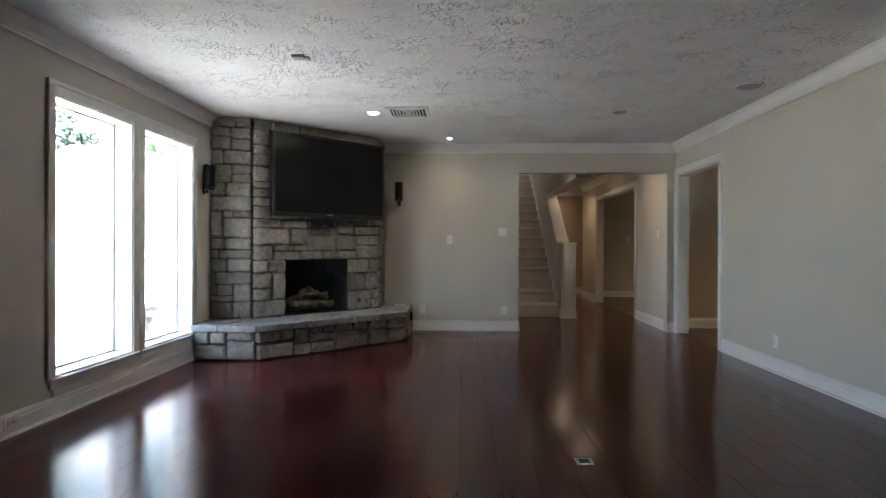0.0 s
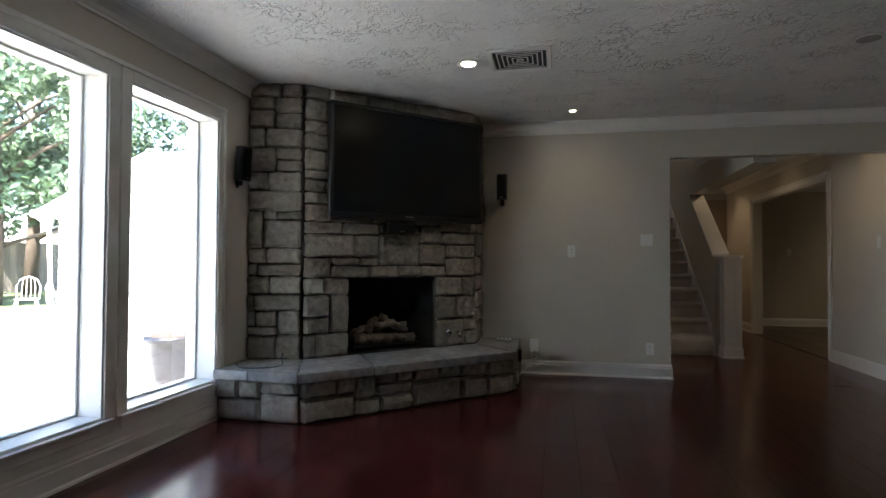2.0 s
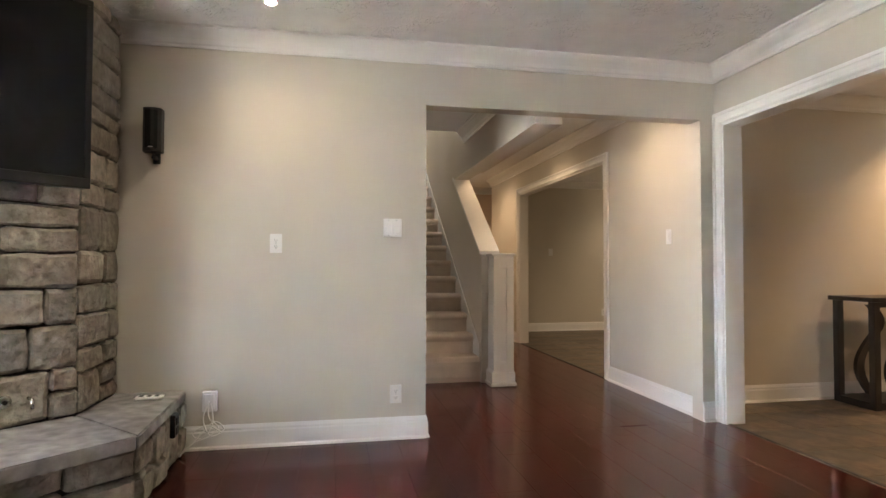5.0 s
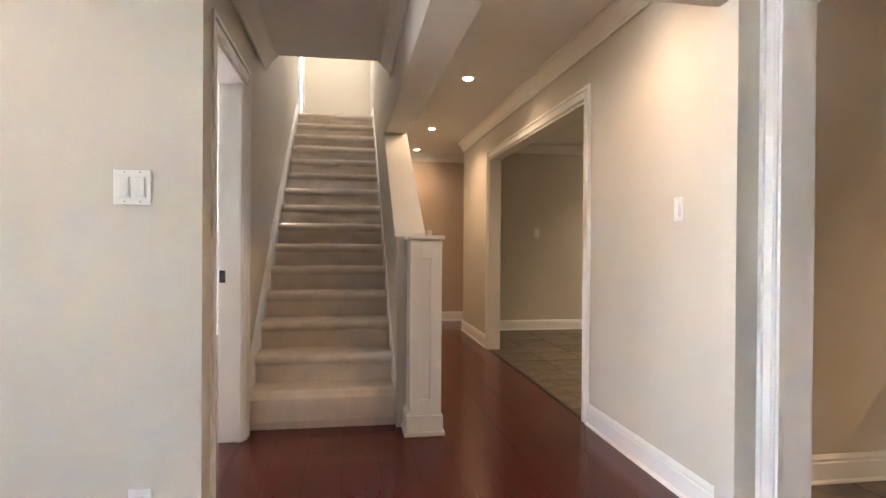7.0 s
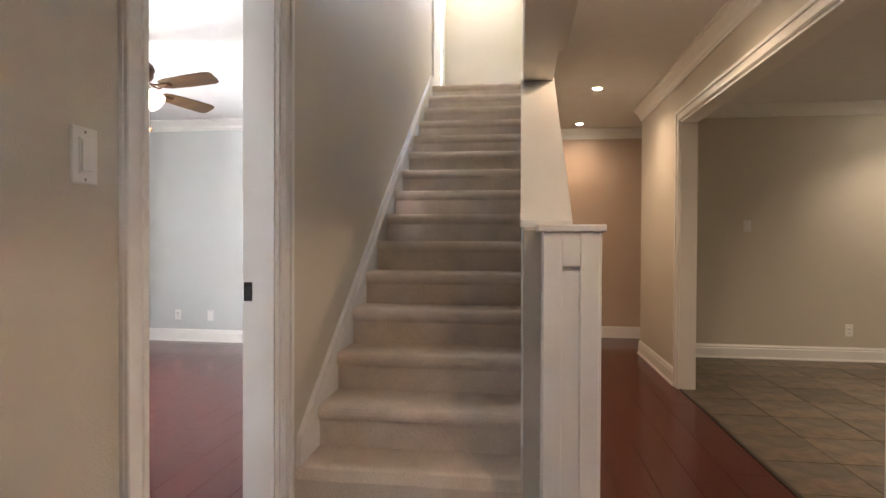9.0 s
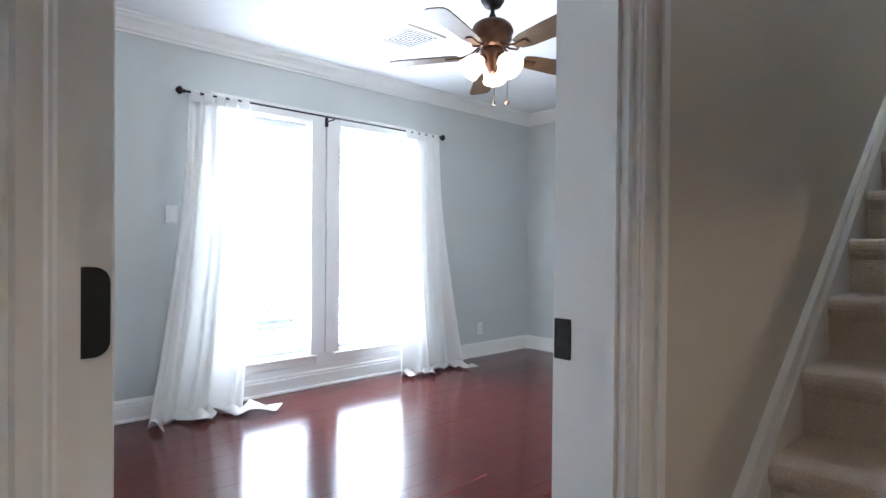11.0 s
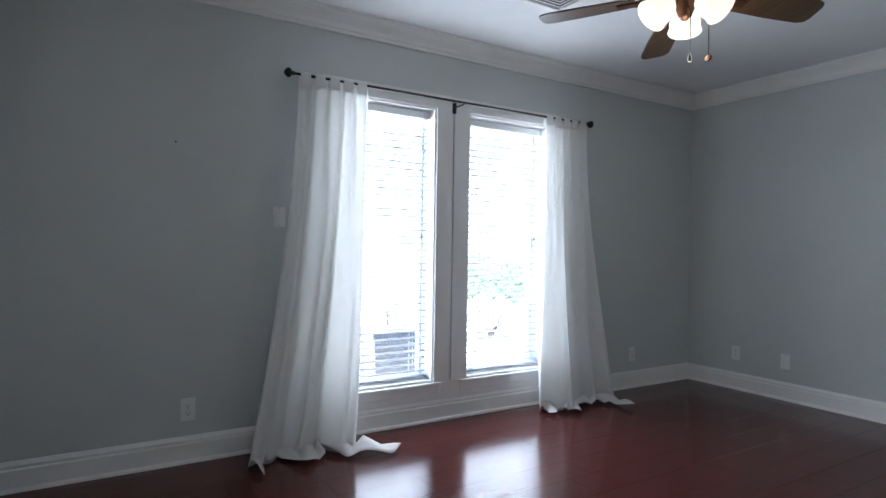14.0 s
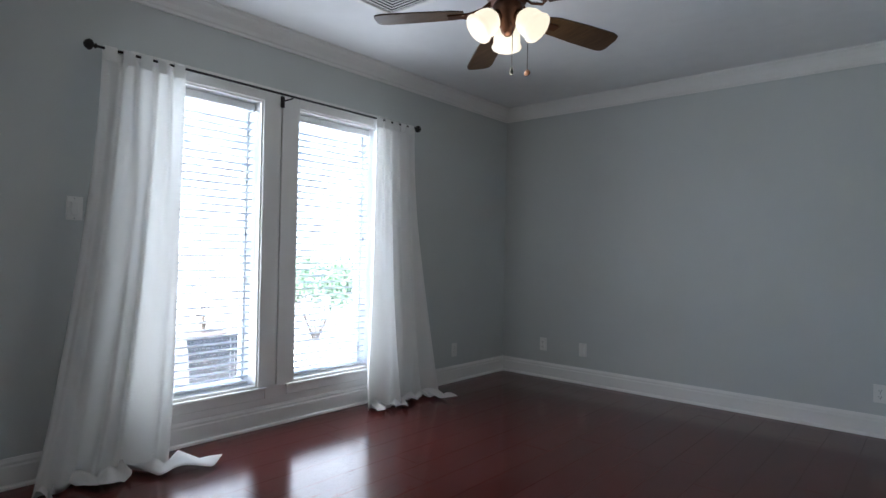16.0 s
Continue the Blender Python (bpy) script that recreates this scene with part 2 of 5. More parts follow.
def prism(bm, pts, axis, a0, a1):
    """A polygon in the two other axes, drawn out along axis from a0 to a1."""
    def place(p, a):
        return {"x": (a, p[0], p[1]), "y": (p[0], a, p[1]), "z": (p[0], p[1], a)}[axis]
    lo = [bm.verts.new(place(p, a0)) for p in pts]
    hi = [bm.verts.new(place(p, a1)) for p in pts]
    n = len(pts)
    bm.faces.new(lo)
    bm.faces.new(hi[::-1])
    for i in range(n):
        bm.faces.new((lo[i], hi[i], hi[(i + 1) % n], lo[(i + 1) % n]))
    bmesh.ops.recalc_face_normals(bm, faces=bm.faces)
    return bm


def lathe(bm, prof, c, seg=24, m=None):
    """A turned body: prof is (radius, height) from below upwards, round the upright axis through c."""
    rings = []
    for r, z in prof:
        ring = []
        for i in range(seg):
            a = 2 * math.pi * i / seg
            v = Vector((r * math.cos(a), r * math.sin(a), z))
            if m:
                v = m @ v
            ring.append(bm.verts.new(v + Vector(c)))
        rings.append(ring)
    for r0, r1 in zip(rings, rings[1:]):
        for i in range(seg):
            j = (i + 1) % seg
            bm.faces.new((r0[i], r0[j], r1[j], r1[i]))
    bm.faces.new(rings[0][::-1])
    bm.faces.new(rings[-1])
    return bm


def tube(bm, pts, r, seg=8):
    """A round bar along pts; r is one radius or one for each point."""
    pts = [Vector(p) for p in pts]
    rs = r if isinstance(r, (list, tuple)) else [r] * len(pts)
    rings = []
    up = Vector((0, 0, 1))
    for i, p in enumerate(pts):
        d = (pts[min(i + 1, len(pts) - 1)] - pts[max(i - 1, 0)]).normalized()
        a = d.cross(up if abs(d.z) < 0.9 else Vector((1, 0, 0))).normalized()
        b = d.cross(a)
        rings.append([bm.verts.new(p + (a * math.cos(2 * math.pi * k / seg) + b * math.sin(2 * math.pi * k / seg)) * rs[i]) for k in range(seg)])
    for r0, r1 in zip(rings, rings[1:]):
        for i in range(seg):
            j = (i + 1) % seg
            bm.faces.new((r0[i], r0[j], r1[j], r1[i]))
    bm.faces.new(rings[0][::-1])
    bm.faces.new(rings[-1])
    bmesh.ops.recalc_face_normals(bm, faces=bm.faces)
    return bm


def wall(name, axis, a0, a1, b0, b1, z0, z1, holes, material, label):
    """A wall with thickness a0..a1 along axis, running b0..b1 along the other; holes are (b0, b1, z0, z1)."""
    bm = bmesh.new()
    cuts = sorted({b0, b1, *[h[0] for h in holes], *[h[1] for h in holes]})
    for c0, c1 in zip(cuts, cuts[1:]):
        mid = (c0 + c1) / 2
        spans = [(z0, z1)]
        for h in holes:
            if h[0] < mid < h[1]:
                spans = [s for lo, hi in spans for s in ((lo, max(lo, h[2])), (min(hi, h[3]), hi)) if s[1] - s[0] > 1e-4]
        for lo, hi in spans:
            if axis == "x":
                box(bm, a0, a1, c0, c1, lo, hi)
            else:
                box(bm, c0, c1, a0, a1, lo, hi)
    bmesh.ops.remove_doubles(bm, verts=bm.verts, dist=1e-5)
    return structure(name, bm, material, label, "wall")


def run(bm, prof, wall_axis, at, out, b0, b1):
    """A moulding: prof is (out from the wall, height), along the wall at wall_axis = at, facing out (+1 or -1), from b0 to b1."""
    pts = [(at + out * d, z) for d, z in prof]
    if wall_axis == "x":
        return prism(bm, pts, "y", b0, b1)
    lo = [bm.verts.new((b0, p[0], p[1])) for p in pts]
    hi = [bm.verts.new((b1, p[0], p[1])) for p in pts]
    n = len(pts)
    bm.faces.new(lo)
    bm.faces.new(hi[::-1])
    for i in range(n):
        bm.faces.new((lo[i], hi[i], hi[(i + 1) % n], lo[(i + 1) % n]))
    bmesh.ops.recalc_face_normals(bm, faces=bm.faces)
    return bm


BASE = ((-0.002, 0.0), (0.026, 0.0), (0.024, 0.012), (0.015, 0.020), (0.015, 0.098), (0.011, 0.106), (0.012, 0.118), (0.006, 0.132), (0.004, 0.138), (-0.002, 0.138))


def crown(h=2.5, s=1.0):
    return tuple((d * s, h - z * s) for d, z in ((-0.002, 0.115), (0.012, 0.115), (0.014, 0.100), (0.022, 0.092), (0.030, 0.070), (0.050, 0.045), (0.068, 0.030), (0.076, 0.016), (0.088, 0.014), (0.090, -0.002), (-0.002, -0.002)))


def casing(bm, axis, at, out, b0, b1, ztop, w=0.088, t=0.018, sill=None):
    """Door or window casing round an opening b0..b1 up to ztop."""
    z0 = sill if sill is not None else 0.0

    def leg(c0, c1, lo, hi, d):
        x = sorted((at - out * 0.002, at + out * d))
        if axis == "x":
            box(bm, x[0], x[1], c0, c1, lo, hi, 0.003)
        else:
            box(bm, c0, c1, x[0], x[1], lo, hi, 0.003)
    for c0, c1, edge in ((b0 - w, b0, -1), (b1, b1 + w, 1)):
        leg(c0, c1, z0, ztop + w, t * 0.7)
        if edge < 0:
            leg(c0 + 0.002, c0 + w * 0.32, z0, ztop + w - 0.002, t * 1.25)
            leg(c1 - w * 0.3, c1 - 0.006, z0, ztop + 0.02, t)
        else:
            leg(c1 - w * 0.32, c1 - 0.002, z0, ztop + w - 0.002, t * 1.25)
            leg(c0 + 0.006, c0 + w * 0.3, z0, ztop + 0.02, t)
    leg(b0, b1, ztop, ztop + w, t * 0.7)
    leg(b0 - w + 0.003, b1 + w - 0.003, ztop + w * 0.68, ztop + w - 0.003, t * 1.25)
    leg(b0 - 0.02, b1 + 0.02, ztop + 0.006, ztop + w * 0.3, t)
    return bm


# ---- walls ----
H = 2.5
LW = ((4.0, 4.89, 0.262, 2.11), (5.055, 5.91, 0.262, 2.11))
BW = ((10.24, 10.945, 0.255, 2.035), (11.20, 11.90, 0.255, 2.035))
XW, XE, YN, XH, XHE, XB, YB, YC = -1.795, 3.695, 8.07, 1.505, 3.62, -1.93, 13.59, 8.66
XM, XI = 1.437, 1.370  # middle and bedroom face of the wall beside the stairs
BEIGE = "matt beige painted plaster wall"
wall("wall_living_west", "x", XW - 0.24, XW, -1.32, YN + 0.12, -0.12, H, LW, M_WALL, BEIGE + " with two tall windows")
wall("wall_living_south", "y", -1.32, -1.20, XW, XE, 0, H, (), M_WALL, BEIGE)
wall("wall_living_north", "y", YN, YN + 0.12, XW, XE, 0, H, ((1.62, 3.585, 0, 2.12),), M_WALL, BEIGE + " with a wide cased opening to the hall")
wall("wall_living_east", "x", XE, XE + 0.14, -1.32, YN + 0.12, 0, H, ((6.76, 7.985, 0, 2.08),), M_WALL, BEIGE + " with an opening to the side room")
stair_wall = wall("wall_hall_west", "x", XM, XH, YN + 0.12, 14.61, 0, 5.15, ((8.742, 9.515, 0, 2.07), (13.66, 14.40, 2.79, 4.85), (9.603, 11.70, 6, 6)), M_WALL, BEIGE + " beside the stairs")
for v in stair_wall.data.vertices:
    if v.co.x > XM + 0.01 and v.co.y > 9.61:
        v.co.x -= 0.06
    elif v.co.x > XM + 0.01 and v.co.y > 9.60:
        v.co.x -= 0.018
wall("wall_hall_east", "x", XHE, XHE + 0.12, YN + 0.12, 13.62, 0, H, ((9.60, 12.17, 0, 2.09),), M_WALL, BEIGE + " with a cased opening to the tiled room")
# The high hole is an added, unseen opening behind the upstairs lamp.
wall("wall_hall_north", "y", 14.61, 14.73, -0.2, 6.72, 0, 5.15, ((1.65, 2.30, 4.42, 5.02),), M_WALL, BEIGE + " closing the hall")
# Thin sheet before the end wall, in a warmer tan than the beige walls.
wall("wall_hall_end_facing", "y", 14.594, 14.609, 2.566, 6.6, 0, H, (), M_TAN, "matt warm tan sheet over the end wall of the hall")
wall("wall_tile_room_north", "y", 13.52, 13.62, XHE + 0.12, 6.6, 0, H, (), M_WALL, BEIGE)
wall("wall_tile_room_east", "x", 6.6, 6.72, 8.64, 14.61, 0, H, (), M_WALL, BEIGE)
wall("wall_side_room_north", "y", 8.50, 8.64, XHE + 0.12, 7.32, 0, H, (), M_WALL, BEIGE + " behind the console table")
wall("wall_side_room_east", "x", 7.2, 7.32, 4.1, 8.50, 0, H, (), M_WALL, BEIGE)
wall("wall_side_room_south", "y", 4.0, 4.1, XE + 0.14, 7.32, 0, H, (), M_WALL, BEIGE)
GREY = "matt pale grey-blue painted bedroom wall"
wall("wall_bedroom_west", "x", XB - 0.24, XB, YN + 0.12, YB + 0.12, -0.12, H, BW, M_BLUE, GREY + " with two tall windows")
wall("wall_bedroom_north", "y", YB, YB + 0.12, XB, XM, 0, H, (), M_BLUE, GREY)
wall("wall_bedroom_east", "x", XI, XM, YN + 0.12, YB, 0, H, ((8.742, 9.515, 0, 2.07),), M_BLUE, GREY + " with the doorway")
wall("wall_bedroom_south", "y", YC - 0.10, YC - 0.04, XB, XI, 0, H, (), M_BLUE, GREY + " behind the closet doors")
# stairwell
wall("wall_stairwell_south", "y", 10.22, 10.34, XH, 2.58, 2.62, 5.15, (), M_WALL, BEIGE + " above the stairs")
bm = prism(bmesh.new(), ((9.64, 0), (14.61, 0), (14.61, 5.15), (10.34, 5.15), (10.34, 2.07), (10.90, 2.07), (9.64, 1.185)), "x", 2.40, 2.565)
structure("wall_stair_east", bm, M_WALL, "sloping beige half wall that closes the stairs", "wall")
structure("beam", one(2.40, 2.60, YN + 0.12, 10.34, 2.07, H), M_WALL, "beige plaster beam below the hall ceiling", "beam")

# ceilings
structure("ceiling_living", one(XW - 0.24, XE + 0.14, -1.32, YN + 0.12, H, H + 0.12), M_CEIL, "white stomp-textured plaster ceiling", "ceiling")
structure("ceiling_stair_hall", one(XM, 2.40, YN + 0.12, 10.34, H, H + 0.12), M_CEIL2, "smooth white ceiling before the stairs", "ceiling")
structure("ceiling_hall", one(2.45, XHE + 0.12, YN + 0.12, 14.73, H, H + 0.12), M_CEIL2, "smooth white hall ceiling", "ceiling")
structure("ceiling_tile_room", one(XHE + 0.12, 6.72, 8.64, 14.73, H, H + 0.12), M_CEIL2, "smooth white ceiling", "ceiling")
structure("ceiling_side_room", one(XE + 0.14, 7.32, 4.0, 8.64, H, H + 0.12), M_CEIL2, "smooth white ceiling", "ceiling")
structure("ceiling_bedroom", one(XB - 0.24, XM, YN + 0.12, YB + 0.12, H, H + 0.12), M_CEIL2, "smooth white bedroom ceiling", "ceiling")
structure("ceiling_upstairs", one(0.1, 2.58, 10.22, 14.73, 5.15, 5.25), M_CEIL2, "white ceiling above the stairs", "ceiling")

# crown mouldings and baseboards
C = crown(H)


def mouldings(name, prof, label, category, runs):
    for axis, at, out, a, b in runs:
        structure(name, run(bmesh.new(), prof, axis, at, out, a, b), M_TRIM, label, category)


CROWN, BOARD = "white stepped crown moulding", "white moulded baseboard"
mouldings("trim_crown_living", C, CROWN, "crown moulding", (("x", XW, 1, -1.20, 6.33), ("y", YN, -1, -0.19, XE), ("x", XE, -1, -1.20, YN), ("y", -1.20, 1, XW, XE)))
mouldings("trim_crown_hall", C, CROWN, "crown moulding", (
    ("x", XH, 1, YN + 0.12, 10.34), ("x", 2.40, -1, YN + 0.12, 10.34), ("x", XHE, -1, YN + 0.12, 13.62), ("y", 14.594, -1, 2.57, 6.6), ("y", YN + 0.12, 1, XH, 2.40),
    ("y", YN + 0.12, 1, 2.60, XHE), ("y", 13.52, -1, XHE + 0.12, 6.6), ("x", 6.6, -1, 8.64, 13.52), ("y", 8.50, -1, XE + 0.14, 7.2), ("x", 7.2, -1, 4.1, 8.50)))
mouldings("trim_crown_bedroom", C, CROWN, "crown moulding", (("x", XB, 1, YC, YB), ("y", YB, -1, XB, XI), ("x", XI, -1, YC, YB), ("y", YC, 1, XB, XI)))
mouldings("baseboard_living", BASE, BOARD, "baseboard", (
    ("x", XW, 1, -1.20, 5.925), ("y", YN, -1, 0.17, 1.62), ("x", 1.62, 1, YN - 0.012, YN + 0.12), ("x", XE, -1, -1.20, 6.67), ("y", -1.20, 1, XW, XE), ("y", YN, -1, 3.585, XE - 0.02)))
mouldings("baseboard_hall", BASE, BOARD, "baseboard", (
    ("x", XH, 1, YN + 0.12, 8.64), ("x", XHE, -1, YN - 0.02, 9.51), ("x", XHE, -1, 12.26, 13.64), ("y", 13.62, 1, XHE, 6.6), ("y", 14.594, -1, 2.57, 6.6),
    ("x", 2.565, 1, 9.66, 14.61), ("y", 13.52, -1, XHE + 0.12, 6.6), ("x", 6.6, -1, 8.64, 13.52), ("y", 8.50, -1, XE + 0.14, 7.2), ("x", 7.2, -1, 4.1, 8.50)))
mouldings("baseboard_bedroom", BASE, BOARD, "baseboard", (("x", XB, 1, YC, YB), ("y", YB, -1, XB, XI), ("x", XI, -1, 9.60, YB)))


def lining(bm, x0, x1, y0, y1, z1):
    box(bm, x0, x1, y0, y0 + 0.015, 0, z1), box(bm, x0, x1, y1 - 0.015, y1, 0, z1), box(bm, x0, x1, y0 + 0.015, y1 - 0.015, z1 - 0.015, z1)


# door casings and jamb linings
bm = casing(bmesh.new(), "x", XE, -1, 6.76, 7.985, 2.08, w=0.083)
lining(bm, XE - 0.002, XE + 0.142, 6.76, 7.985, 2.08)
structure("trim_side_room_opening", bm, M_TRIM, "white moulded casing of the side room opening", "door casing")
bm = casing(bmesh.new(), "x", XHE, -1, 9.60, 12.17, 2.09)
lining(bm, XHE - 0.002, XHE + 0.122, 9.60, 12.17, 2.09)
structure("trim_tile_room_opening", bm, M_TRIM, "white moulded casing of the tiled room opening", "door casing")
bm = casing(bmesh.new(), "x", XH, 1, 8.742, 9.515, 2.07)
lining(bm, XI - 0.002, XH + 0.002, 8.742, 9.515, 2.07)
box(bm, XH - 0.03, XH - 0.012, 9.489, 9.501, 0, 2.056)
structure("trim_bedroom_doorway", bm, M_TRIM, "white moulded casing and jambs of the bedroom doorway", "door casing")
bm = casing(bmesh.new(), "x", XH - 0.06, 1, 13.66, 14.40, 4.85, sill=2.80)
structure("trim_landing_doorway", bm, M_TRIM, "white door casing on the landing", "door casing")
structure("door_1", one(XI + 0.02, XH - 0.075, 13.665, 14.395, 2.80, 4.845, 0.002), M_TRIM, "closed white painted door on the landing", "door")

# ---- windows ----


def window(name, x_in, depth, y0, y1, z0, z1, label):
    w = thing(name, (x_in - depth, y0, z0), label, "window", kind="structure")
    bm = bmesh.new()
    x_out = x_in - depth
    # reveal linings
    box(bm, x_out - 0.002, x_in + 0.002, y0, y0 + 0.012, z0, z1)
    box(bm, x_out - 0.002, x_in + 0.002, y1 - 0.012, y1, z0, z1)
    box(bm, x_out - 0.002, x_in + 0.002, y0 + 0.012, y1 - 0.012, z1 - 0.012, z1)
    part("reveal", bm, M_TRIM, w)
    part("window_sill", one(x_out - 0.002, x_in + 0.004, y0 + 0.012, y1 - 0.012, z0 - 0.002, z0 + 0.014, 0.002), M_TRIM, w)
    bm = bmesh.new()
    f = 0.014
    xo = x_out + 0.01
    box(bm, xo, xo + 0.05, y0 + 0.012, y0 + 0.012 + f, z0 + 0.014, z1 - 0.012, 0.004)
    box(bm, xo, xo + 0.05, y1 - 0.012 - f, y1 - 0.012, z0 + 0.014, z1 - 0.012, 0.004)
    box(bm, xo, xo + 0.05, y0 + 0.012 + f, y1 - 0.012 - f, z0 + 0.014, z0 + 0.014 + f, 0.004)
    box(bm, xo, xo + 0.05, y0 + 0.012 + f, y1 - 0.012 - f, z1 - 0.012 - f, z1 - 0.012, 0.004)
    part("window_frame", bm, M_TRIM, w)
    g = part("pane", one(xo + 0.02, xo + 0.026, y0 + 0.036, y1 - 0.036, z0 + 0.036, z1 - 0.036), M_GLASS, w)
    g.visible_shadow = False
    return w


window("window_1", XW, 0.20, *LW[0], "tall fixed white-framed window to the patio")
window("window_2", XW, 0.20, *LW[1], "tall fixed white-framed window to the patio")
window("window_3", XB, 0.20, *BW[0], "tall white-framed bedroom window")
window("window_4", XB, 0.20, *BW[1], "tall white-framed bedroom window")


def window_trim(name, x, wins, top, label):
    bm = bmesh.new()
    y0, y1 = wins[0][0], wins[1][1]
    m0, m1 = wins[0][1], wins[1][0]
    mid = (m0 + m1) / 2
    z0, z1 = wins[0][2], wins[0][3]
    t = 0.014
    for a, b in ((y0 - 0.075, y0), (m0, mid - 0.004), (mid + 0.004, m1), (y1, y1 + 0.075)):
        box(bm, x - 0.002, x + t, a, b, z0 - 0.002, top, 0.003)
    for a, b in ((y0 - 0.075, y0 - 0.05), (y1 + 0.05, y1 + 0.075)):
        box(bm, x - 0.002, x + t + 0.008, a, b, z0, top - 0.001, 0.003)
    for a, b in ((y0, m0), (m1, y1)):
        box(bm, x - 0.002, x + t, a, b, z1, top, 0.003)
        # stool and apron below
        box(bm, x - 0.002, x + 0.030, a - 0.06, b + 0.055, z0 - 0.022, z0 - 0.002, 0.005, 2)
        box(bm, x - 0.002, x + 0.016, a - 0.05, b + 0.045, z0 - 0.075, z0 - 0.022, 0.003)
    box(bm, x - 0.002, x + t + 0.010, y0 - 0.078, y1 + 0.078, top - 0.026, top + 0.002, 0.004)
    box(bm, x - 0.002, x + 0.010, y0 - 0.02, y1 + 0.02, 0.138, z0 - 0.075, 0.002)
    box(bm, x - 0.002, x + 0.012, m0 + 0.05, m1 - 0.05, z0 - 0.076, z0 + 0.002, 0.001)
    return structure(name, bm, M_TRIM, label, "window casing")


window_trim("trim_living_windows", XW, LW, 2.20, "white moulded casing, stools and aprons of the patio windows")
window_trim("trim_bedroom_windows", XB, BW, 2.12, "white moulded casing, stools and aprons of the bedroom windows")

# ---- stairs ----
stairs = thing("staircase", (1.93, 10.0, 0), "straight flight of beige carpeted stairs with white skirt boards", "staircase", kind="structure")


def askew(y):
    """How far the stair wall stands back from the door casing's wall line."""
    return max(-0.06, -0.02 - 0.02 * (y - 9.70))


def step_y(n):
    return (9.70 if n == 1 else 9.65) + 0.2714 * (n - 1)


def step_z(n):
    return 0.05 + 0.1825 * n


for n in range(1, 16):
    y0, z1 = step_y(n), step_z(n)
    zb = step_z(n - 1) - 0.03 if n > 1 else 0.0
    y1 = step_y(n + 1) + 0.035 if n < 15 else 14.61
    prof = [(y0 + 0.032, zb), (y0 + 0.024, z1 - 0.070), (y0 + 0.006, z1 - 0.052), (y0, z1 - 0.036), (y0 + 0.002, z1 - 0.022), (y0 + 0.011, z1 - 0.009), (y0 + 0.026, z1 - 0.002), (y0 + 0.046, z1), (y1, z1), (y1, zb)]
    if n == 1:
        prof[:4] = [(y0 - 0.002, 0.0), (y0 - 0.016, 0.05), (y0 - 0.020, z1 - 0.085), (y0 - 0.018, z1 - 0.045)]
    bm = prism(bmesh.new(), prof, "x", XH + askew(y0) + (0.021 if n > 1 else 0.005), 2.398)
    part("step", bm, M_CARPET, stairs)
for x0, x1 in ((XH - 0.002, XH + 0.022), (2.392, 2.416)):
    a, b = step_y(1), step_y(15)
    bm = prism(bmesh.new(), ((a + 0.02, 0.0), (a + 0.02, step_z(1) + 0.02), (a + 0.03, step_z(1) + 0.115), (11.70, step_z(1) + 0.115 + (11.70 - a - 0.03) * 0.6726), (b + 0.02, step_z(15) + 0.10), (14.61, step_z(15) + 0.10), (14.61, 2.5), (b + 0.1, 2.5), (a + 0.35, 0.0)), "x", x0, x1)
    if x0 < 2:
        for v in bm.verts:
            v.co.x += askew(v.co.y)
    part("skirt_board", bm, M_TRIM, stairs, "white painted skirt board")

newel = thing("newel_post", (2.54, 9.55, 0), "square white panelled newel post at the foot of the stairs", "newel post")
NX0, NX1, NY0, NY1 = 2.462, 2.646, 9.46, 9.65
part("shaft", one(NX0, NX1, NY0, NY1, 0, 1.175), M_TRIM, newel)
bm = one(NX0 - 0.030, NX1 + 0.030, NY0 - 0.030, NY1 + 0.02, 0, 0.03, 0.008, 2)
box(bm, NX0 - 0.018, NX1 + 0.018, NY0 - 0.018, NY1 + 0.015, 0.028, 0.125, 0.004)
box(bm, NX0 - 0.009, NX1 + 0.009, NY0 - 0.009, NY1 + 0.01, 0.123, 0.14, 0.004)
part("plinth", bm, M_TRIM, newel)
part("cap", one(NX0 - 0.02, NX1 + 0.022, NY0 - 0.022, NY1 + 0.02, 1.175, 1.20, 0.004), M_TRIM, newel)
for a, b, z0, z1 in ((0, 0.062, 0.14, 1.175), (0.122, 0.184, 0.14, 1.175), (0.062, 0.122, 0.14, 0.22), (0.062, 0.122, 1.06, 1.175)):
    part("panel_strip", one(NX0 + a, NX0 + b, NY0 - 0.011, NY0 + 0.002, z0, z1, 0.002), M_TRIM, newel)
    part("panel_strip", one(NX1 - 0.002, NX1 + 0.009, NY0 + a, NY0 + b, z0, z1, 0.002), M_TRIM, newel)
sl = (2.07 - 1.185) / 1.26
bm = prism(bmesh.new(), ((9.65, 1.194), (10.90, 1.187 + 1.26 * sl), (10.90, 1.187 + 1.26 * sl + 0.028), (9.65, 1.222)), "x", 2.385, 2.575)
structure("trim_half_wall_cap", bm, M_TRIM, "white sloping cap on the stair half wall", "handrail cap")

# ---- living room: fireplace ----
FW, FA, FB, FC = Vector((XW, 6.316, 0)), Vector((-1.385, 6.415, 0)), Vector((-0.20, 7.58, 0)), Vector((-0.18, YN, 0))
FD = (FB - FA).normalized()
FN = Vector((FD.y, -FD.x, 0))
SD = (FA - FW).normalized()
SN = Vector((SD.y, -SD.x, 0))
SLAB_Z = 0.35
fireplace = thing("stone_fireplace", (-1.0, 7.2, 0), "corner fireplace of grey ledge stone with a raised hearth", "fireplace")


